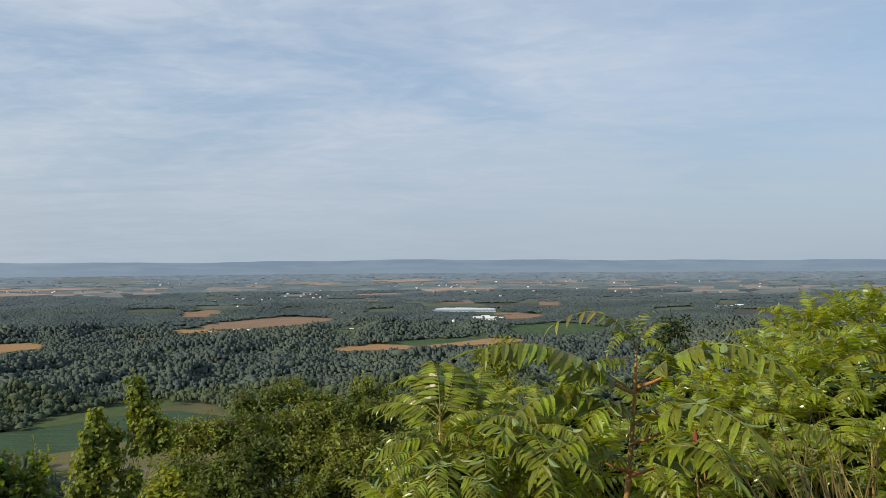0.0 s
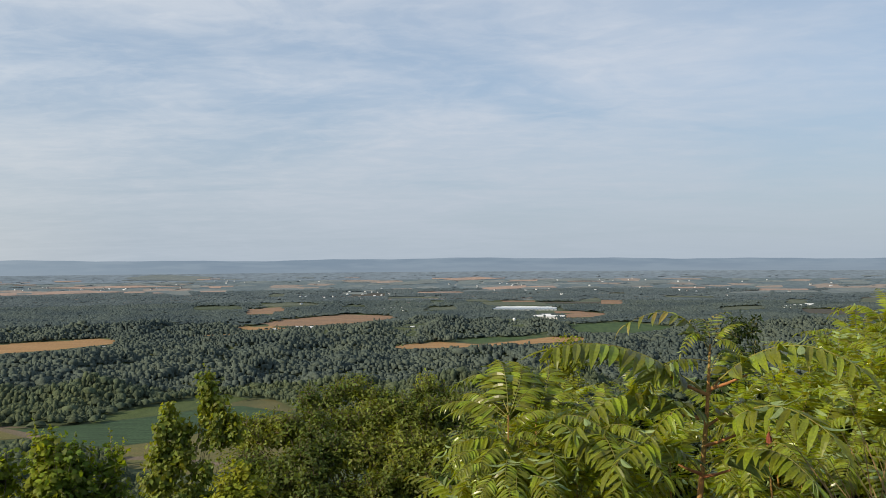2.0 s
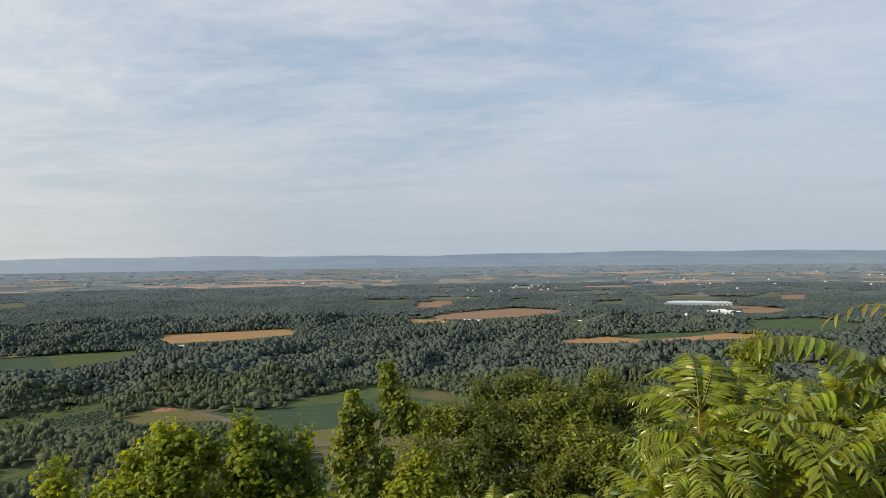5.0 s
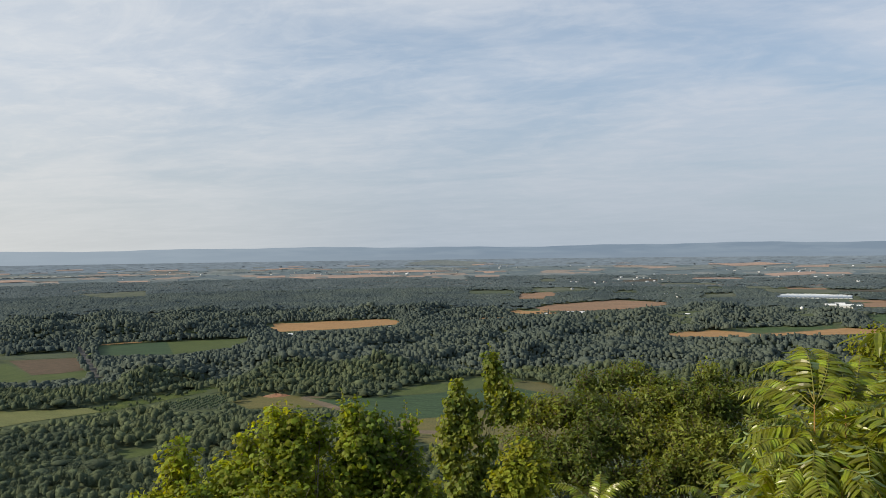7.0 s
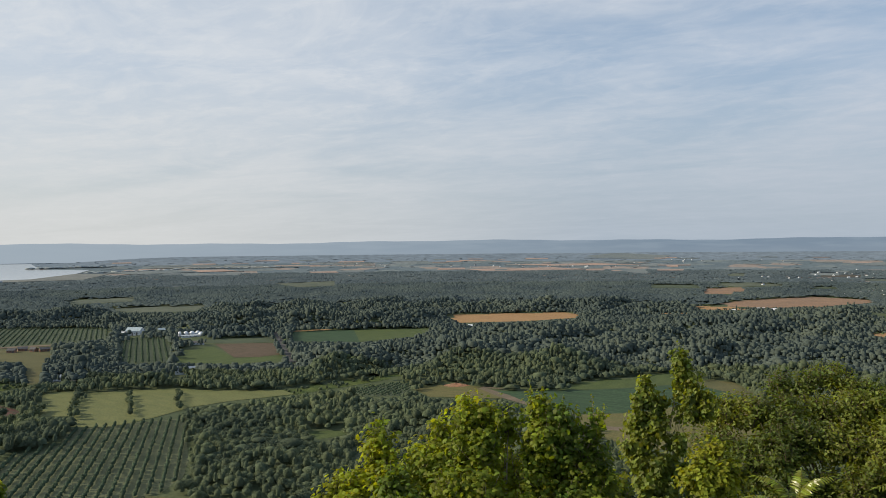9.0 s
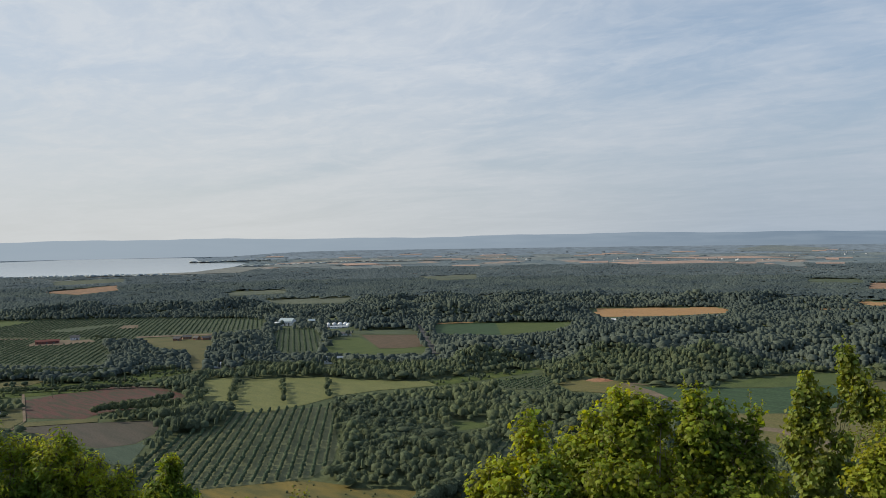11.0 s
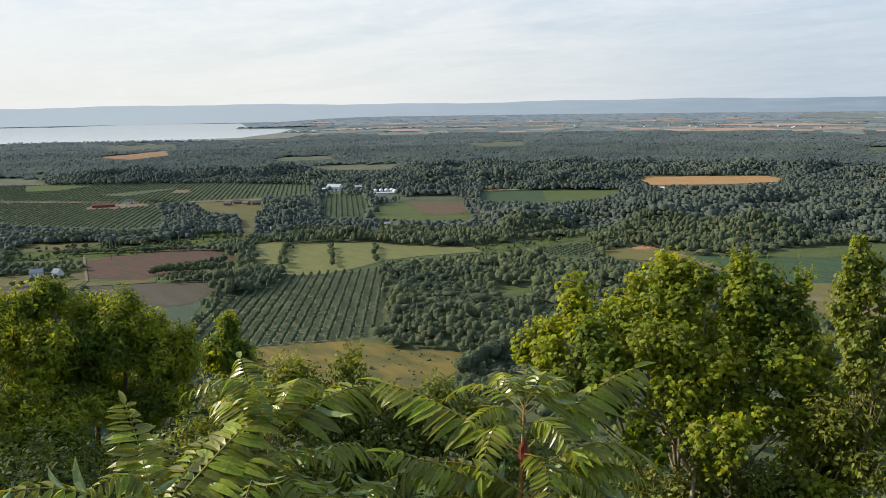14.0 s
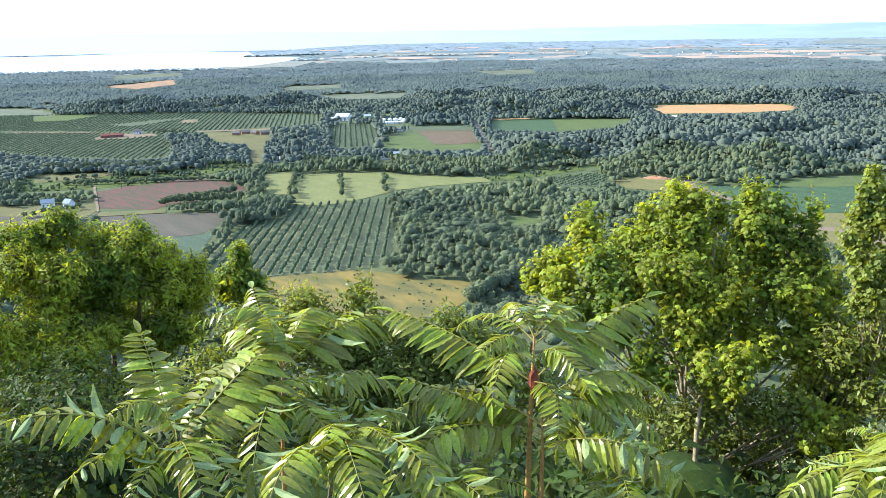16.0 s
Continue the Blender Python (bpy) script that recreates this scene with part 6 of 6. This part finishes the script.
# by the lookout, seen against the orchard
sumac((-1.90, 0.23, 149.13), [(-0.16, -0.14, 0.12, 0.01, 0.36), (-0.33, 0.11, 0.12, 0.00, 0.08), (-0.04, 0.23, 0.04, 0.00, 0.42), (-0.14, 0.49, -0.03, 0.01, 0.12), (0.17, 0.14, -0.11, 0.05, 0.25), (0.20, -0.06, -0.15, 0.08, 0.30), (0.07, -0.19, -0.05, 0.06, 0.25), (-0.24, 0.29, 0.01, 0.01, 0.20), (0.07, 0.33, -0.15, 0.08, 0.20), (0.32, -0.04, -0.12, 0.10, 0.25), (0.30, -0.27, -0.09, 0.10, 0.20), (-0.33, 0.02, -0.00, 0.01, 0.15), (0.05, -0.06, 0.16, 0.02, 0.10)])
sumac((-1.78, -0.13, 149.07), [(-0.25, 0.04, 0.20, 0.00, 0.08), (-0.16, 0.40, 0.11, 0.00, 0.10), (-0.02, 0.36, 0.05, 0.01, 0.12), (0.00, -0.19, 0.10, 0.01, 0.42), (-0.06, -0.33, 0.15, 0.07, 0.20), (0.03, 0.11, 0.04, 0.01, 0.08, 2), (-0.18, 0.22, 0.08, 0.01, 0.08), (0.26, 0.01, -0.02, 0.05, 0.30), (0.17, -0.18, 0.01, 0.06, 0.25), (0.06, -0.26, 0.04, 0.07, 0.20), (0.28, -0.07, -0.01, 0.03, 0.30), (-0.32, 0.14, 0.06, 0.01, 0.06), (0.07, 0.16, 0.01, 0.02, 0.15)])
sumac((-1.51, 0.80, 149.17), [(-0.43, -0.15, -0.00, 0.14, 0.08), (-0.21, -0.30, -0.11, 0.29, 0.07), (0.06, 0.44, 0.02, 0.14, 0.06), (-0.06, -0.11, 0.07, 0.01, 0.42, 2), (-0.29, -0.03, -0.05, 0.02, 0.22, 1), (-0.02, 0.24, -0.01, 0.01, 0.15, 1), (-0.06, 0.07, 0.09, 0.01, 0.25, 2), (0.18, 0.35, -0.22, 0.21, 0.20), (0.19, -0.12, -0.23, 0.14, 0.30), (0.22, 0.09, -0.25, 0.18, 0.25), (-0.04, 0.36, -0.15, 0.03, 0.20), (0.01, -0.22, 0.01, 0.05, 0.25), (0.24, -0.06, -0.07, 0.08, 0.30), (0.10, -0.27, -0.09, 0.08, 0.30), (-0.10, 0.25, -0.01, 0.01, 0.20), (-0.24, 0.15, -0.00, 0.01, 0.15)], cone=0.135, label="sumac with a red fruit cone and glossy feathered leaves")
sumac((-1.47, 0.79, 148.94), [(0.16, 0.29, -0.01, 0.01, 0.25), (0.23, 0.24, -0.06, 0.05, 0.25), (0.36, 0.16, -0.12, 0.09, 0.25), (-0.35, -0.27, -0.04, 0.03, 0.20), (-0.11, -0.45, -0.07, 0.09, 0.20), (0.04, 0.28, 0.00, 0.02, 0.20), (-0.20, -0.09, -0.03, 0.03, 0.25), (-0.18, -0.27, -0.08, 0.06, 0.20), (0.10, 0.12, -0.12, 0.05, 0.25)])
sumac((-1.62, 0.23, 149.02), [(0.23, -0.02, 0.05, 0.01, 0.25), (0.18, -0.20, 0.03, 0.01, 0.30), (-0.15, 0.07, 0.00, 0.00, 0.20), (-0.06, 0.25, -0.06, 0.01, 0.20), (0.34, -0.19, 0.03, 0.03, 0.25), (-0.10, -0.09, -0.05, 0.03, 0.20), (0.36, -0.00, 0.00, 0.02, 0.20), (0.22, -0.35, 0.05, 0.07, 0.20)])
sumac((-1.54, 0.55, 148.76), [(0.11, -0.29, 0.13, 0.00, 0.30), (0.26, -0.13, 0.12, 0.00, 0.30), (-0.05, 0.16, 0.06, -0.01, 0.25), (-0.17, 0.03, 0.06, -0.01, 0.25), (0.26, -0.29, 0.13, 0.00, 0.20), (0.17, 0.06, 0.07, 0.00, 0.20)])
sumac((-1.36, 0.99, 148.73), [(0.08, -0.24, -0.01, 0.01, 0.30), (0.23, -0.10, 0.03, 0.01, 0.30), (0.03, 0.18, 0.04, 0.00, 0.25), (-0.17, 0.10, 0.03, 0.00, 0.25), (-0.12, 0.21, 0.03, 0.01, 0.15), (0.23, -0.23, 0.04, 0.03, 0.20), (0.14, 0.10, 0.02, 0.01, 0.25)])
sumac((-0.58, 0.87, 149.14), [(-0.10, -0.02, 0.02, -0.01, 0.20), (-0.13, -0.12, -0.04, 0.01, 0.10), (-0.11, -0.24, -0.04, 0.03, 0.15), (0.00, -0.25, -0.02, 0.02, 0.20), (0.01, 0.12, 0.01, 0.00, 0.20), (0.11, -0.07, 0.03, 0.01, 0.20), (0.06, -0.26, 0.03, 0.00, 0.30)])
# beside the brown-stemmed one and in front of the oak
sumac((0.68, 2.98, 149.71), [(-0.07, -0.05, 0.09, 0.00, 0.30, 2), (0.11, 0.01, 0.07, 0.01, 0.25), (-0.12, -0.10, -0.02, 0.02, 0.38), (0.09, -0.10, -0.04, 0.02, 0.38), (-0.29, -0.01, 0.07, 0.03, 0.42, 2), (0.07, 0.04, 0.11, 0.00, 0.12, 2), (-0.56, -0.15, 0.00, 0.18, 0.12), (-0.49, -0.19, -0.27, 0.26, 0.22), (0.38, -0.30, -0.04, 0.16, 0.17), (0.19, 0.18, -0.08, 0.18, 0.30), (-0.24, -0.05, -0.21, 0.06, 0.34), (-0.26, -0.18, -0.33, 0.26, 0.30), (0.25, -0.44, -0.23, 0.36, 0.20), (-0.38, -0.28, -0.37, 0.46, 0.20), (0.21, -0.41, -0.38, 0.47, 0.20), (0.26, 0.14, -0.24, 0.29, 0.25), (-0.19, 0.30, -0.20, 0.18, 0.20)], red=True, label="sumac with an orange-brown stem and reddish leaf stalks")
sumac((0.12, 4.24, 149.29), [(-0.40, 0.21, 0.07, 0.01, 0.22), (-0.22, 0.32, 0.14, 0.07, 0.12), (-0.12, 0.33, 0.17, 0.00, 0.16), (-0.42, 0.13, -0.07, 0.07, 0.14), (-0.46, -0.06, -0.23, 0.20, 0.14), (-0.35, -0.28, -0.33, 0.31, 0.16), (0.09, 0.42, 0.13, 0.08, 0.10), (0.32, -0.24, -0.09, 0.15, 0.20), (0.34, -0.38, -0.24, 0.23, 0.20), (-0.22, -0.59, -0.36, 0.39, 0.20), (0.15, -0.43, -0.07, 0.16, 0.10), (0.21, 0.09, 0.03, 0.07, 0.25), (0.06, -0.48, -0.31, 0.23, 0.20), (-0.11, -0.57, -0.28, 0.31, 0.15)])
sumac((-0.02, 4.08, 149.26), [(-0.33, 0.14, 0.02, 0.02, 0.16), (-0.22, 0.26, 0.06, 0.01, 0.16), (-0.15, 0.37, 0.14, -0.01, 0.14), (-0.05, 0.39, 0.22, -0.01, 0.12), (-0.22, -0.07, -0.08, 0.11, 0.16), (-0.27, -0.20, -0.19, 0.19, 0.16), (0.07, 0.38, 0.19, 0.01, 0.12), (0.19, 0.26, 0.08, 0.03, 0.20), (-0.15, -0.31, -0.25, 0.16, 0.18), (0.14, -0.17, -0.08, 0.14, 0.20), (0.25, 0.04, -0.01, 0.06, 0.20), (-0.02, -0.42, -0.27, 0.24, 0.20)])
sumac((0.44, 4.31, 149.21), [(-0.23, 0.03, 0.05, 0.01, 0.20), (0.20, -0.01, 0.11, 0.01, 0.20), (-0.14, -0.33, -0.18, 0.03, 0.20), (0.22, -0.25, -0.09, 0.06, 0.20), (0.05, 0.22, 0.14, 0.00, 0.15), (0.04, -0.56, -0.20, 0.11, 0.20), (-0.25, -0.31, -0.10, 0.11, 0.20), (0.23, -0.48, -0.17, 0.16, 0.20)])
sumac((0.01, 3.88, 149.03), [(-0.28, -0.11, 0.00, 0.01, 0.20), (-0.17, -0.23, -0.09, 0.01, 0.20), (-0.08, 0.23, 0.11, 0.00, 0.15), (0.17, 0.22, 0.08, 0.00, 0.15), (0.22, -0.24, -0.09, 0.02, 0.20), (-0.00, -0.35, -0.12, 0.05, 0.20)])
sumac((1.17, 3.95, 149.19), [(-0.25, 0.07, 0.01, 0.00, 0.20), (0.22, -0.05, 0.09, 0.00, 0.20), (-0.17, -0.31, -0.15, 0.03, 0.20), (0.06, -0.37, -0.12, 0.03, 0.20), (0.09, 0.22, 0.18, -0.03, 0.15), (-0.26, -0.18, -0.16, 0.08, 0.20)], cone=0.02)
sumac((1.53, 3.93, 149.14), [(-0.16, 0.07, 0.04, 0.03, 0.20), (0.09, 0.10, 0.11, 0.00, 0.12), (0.11, -0.16, 0.01, 0.03, 0.20), (-0.17, -0.30, -0.13, 0.05, 0.20), (-0.02, -0.36, -0.14, 0.07, 0.20), (-0.21, -0.15, -0.07, 0.03, 0.20)])
sumac((-0.71, 2.50, 149.14), [(-0.12, -0.00, 0.09, 0.00, 0.20), (0.11, 0.05, 0.11, 0.00, 0.25), (0.00, 0.13, 0.10, 0.00, 0.15), (-0.14, -0.13, 0.03, 0.03, 0.20), (0.18, -0.06, 0.03, 0.03, 0.20)])
sumac((-0.33, 2.48, 149.22), [(-0.11, -0.05, 0.05, 0.01, 0.20), (0.09, 0.02, 0.06, 0.01, 0.20), (0.01, 0.12, 0.05, -0.01, 0.15), (-0.04, -0.21, -0.00, 0.02, 0.20), (0.14, -0.09, 0.04, 0.02, 0.20)])
# the thick stand along the brow
STAND = [(0.04, 4.65, 149.30), (0.23, 4.74, 149.25), (-0.12, 4.42, 149.17), (0.32, 5.15, 149.34), (0.51, 4.92, 149.29), (-0.17, 4.10, 149.09), (0.09, 4.02, 149.18), (0.31, 4.11, 149.18), (0.55, 4.29, 149.19), (0.80, 4.36, 149.24), (1.10, 4.18, 149.17), (1.65, 5.32, 149.46), (1.95, 5.65, 149.51), (2.24, 5.98, 149.60), (2.47, 6.11, 149.72), (2.65, 6.04, 149.79), (2.91, 6.14, 149.84), (3.08, 6.06, 149.87), (3.35, 6.14, 149.91), (1.65, 4.90, 149.41), (1.94, 5.23, 149.44), (2.20, 5.35, 149.55)]
STAND += [(2.43, 5.47, 149.60), (2.60, 5.40, 149.64), (2.85, 5.50, 149.63), (3.12, 5.58, 149.66), (1.41, 4.64, 149.29), (1.66, 4.66, 149.29), (1.92, 4.79, 149.36), (2.14, 4.82, 149.42), (2.37, 4.82, 149.45), (2.64, 4.91, 149.44), (1.46, 4.39, 149.17), (1.94, 4.44, 149.24), (2.18, 4.33, 149.30), (2.50, 4.50, 149.28), (0.89, 5.06, 149.23), (0.69, 5.30, 149.20), (0.88, 5.89, 149.30), (1.31, 4.99, 149.37), (2.76, 4.84, 149.48), (3.28, 5.48, 149.63), (2.77, 4.59, 149.32)]
for top in STAND:
    sumac((top[0], top[1], top[2] - 0.24), None, 19)

# ---------------------------------------------------------------- undergrowth and grass
n = 16000
uaz, ur = rng.uniform(-42, 105, n), 1.9 + 26 * rng.random(n) ** 1.3
ux, uy = -ur * np.sin(np.radians(uaz)), ur * np.cos(np.radians(uaz)) - 0.4
near = np.clip(ur / 6, 0.35, 1.0)
hold = 0.25 + 0.5 * np.clip(np.sin(ux * 1.7) * np.sin(uy * 1.3) + 0.5, 0, 1) * np.clip(ur / 6, 0.5, 1.6)
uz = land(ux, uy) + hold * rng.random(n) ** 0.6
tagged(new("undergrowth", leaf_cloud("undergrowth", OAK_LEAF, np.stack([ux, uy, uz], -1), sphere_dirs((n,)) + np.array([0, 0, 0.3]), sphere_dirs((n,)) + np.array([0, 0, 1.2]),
                                     rng.uniform(0.08, 0.20, n) * near, "leaf_dark_shade")), "dark leafy undergrowth on the slope below the sumacs", "undergrowth", kind="stuff")

blades_v, blades_t = [], []
for k in range(120):
    bx, by = 1.47 + rng.normal(0, 0.13), 2.95 + rng.normal(0, 0.18)
    z0 = float(land(bx, by))
    tall, w, lx, ly = rng.uniform(1.3, 1.95), rng.uniform(0.0008, 0.0017), rng.normal(-0.04, 0.12), rng.normal(0, 0.12)
    o = len(blades_v)
    for i in range(6):
        t = i / 5
        hw = w * (1 - 0.6 * t) if t < 0.8 else w * 2.2 * (1.05 - t) * 4
        cx, cy, cz = bx + lx * t * t * 2, by + ly * t * t * 2, z0 + tall * (t - 0.12 * t * t)
        blades_v += [(cx - hw, cy, cz), (cx + hw, cy + 0.001, cz)]
    for i in range(5):
        a = o + i * 2
        blades_t += [(a, a + 1, a + 3), (a, a + 3, a + 2)]
tagged(new("dry_grass", tri_mesh("dry_grass", blades_v, blades_t, "straw")), "tuft of tall straw-coloured grass among sumacs", "grass", kind="stuff")
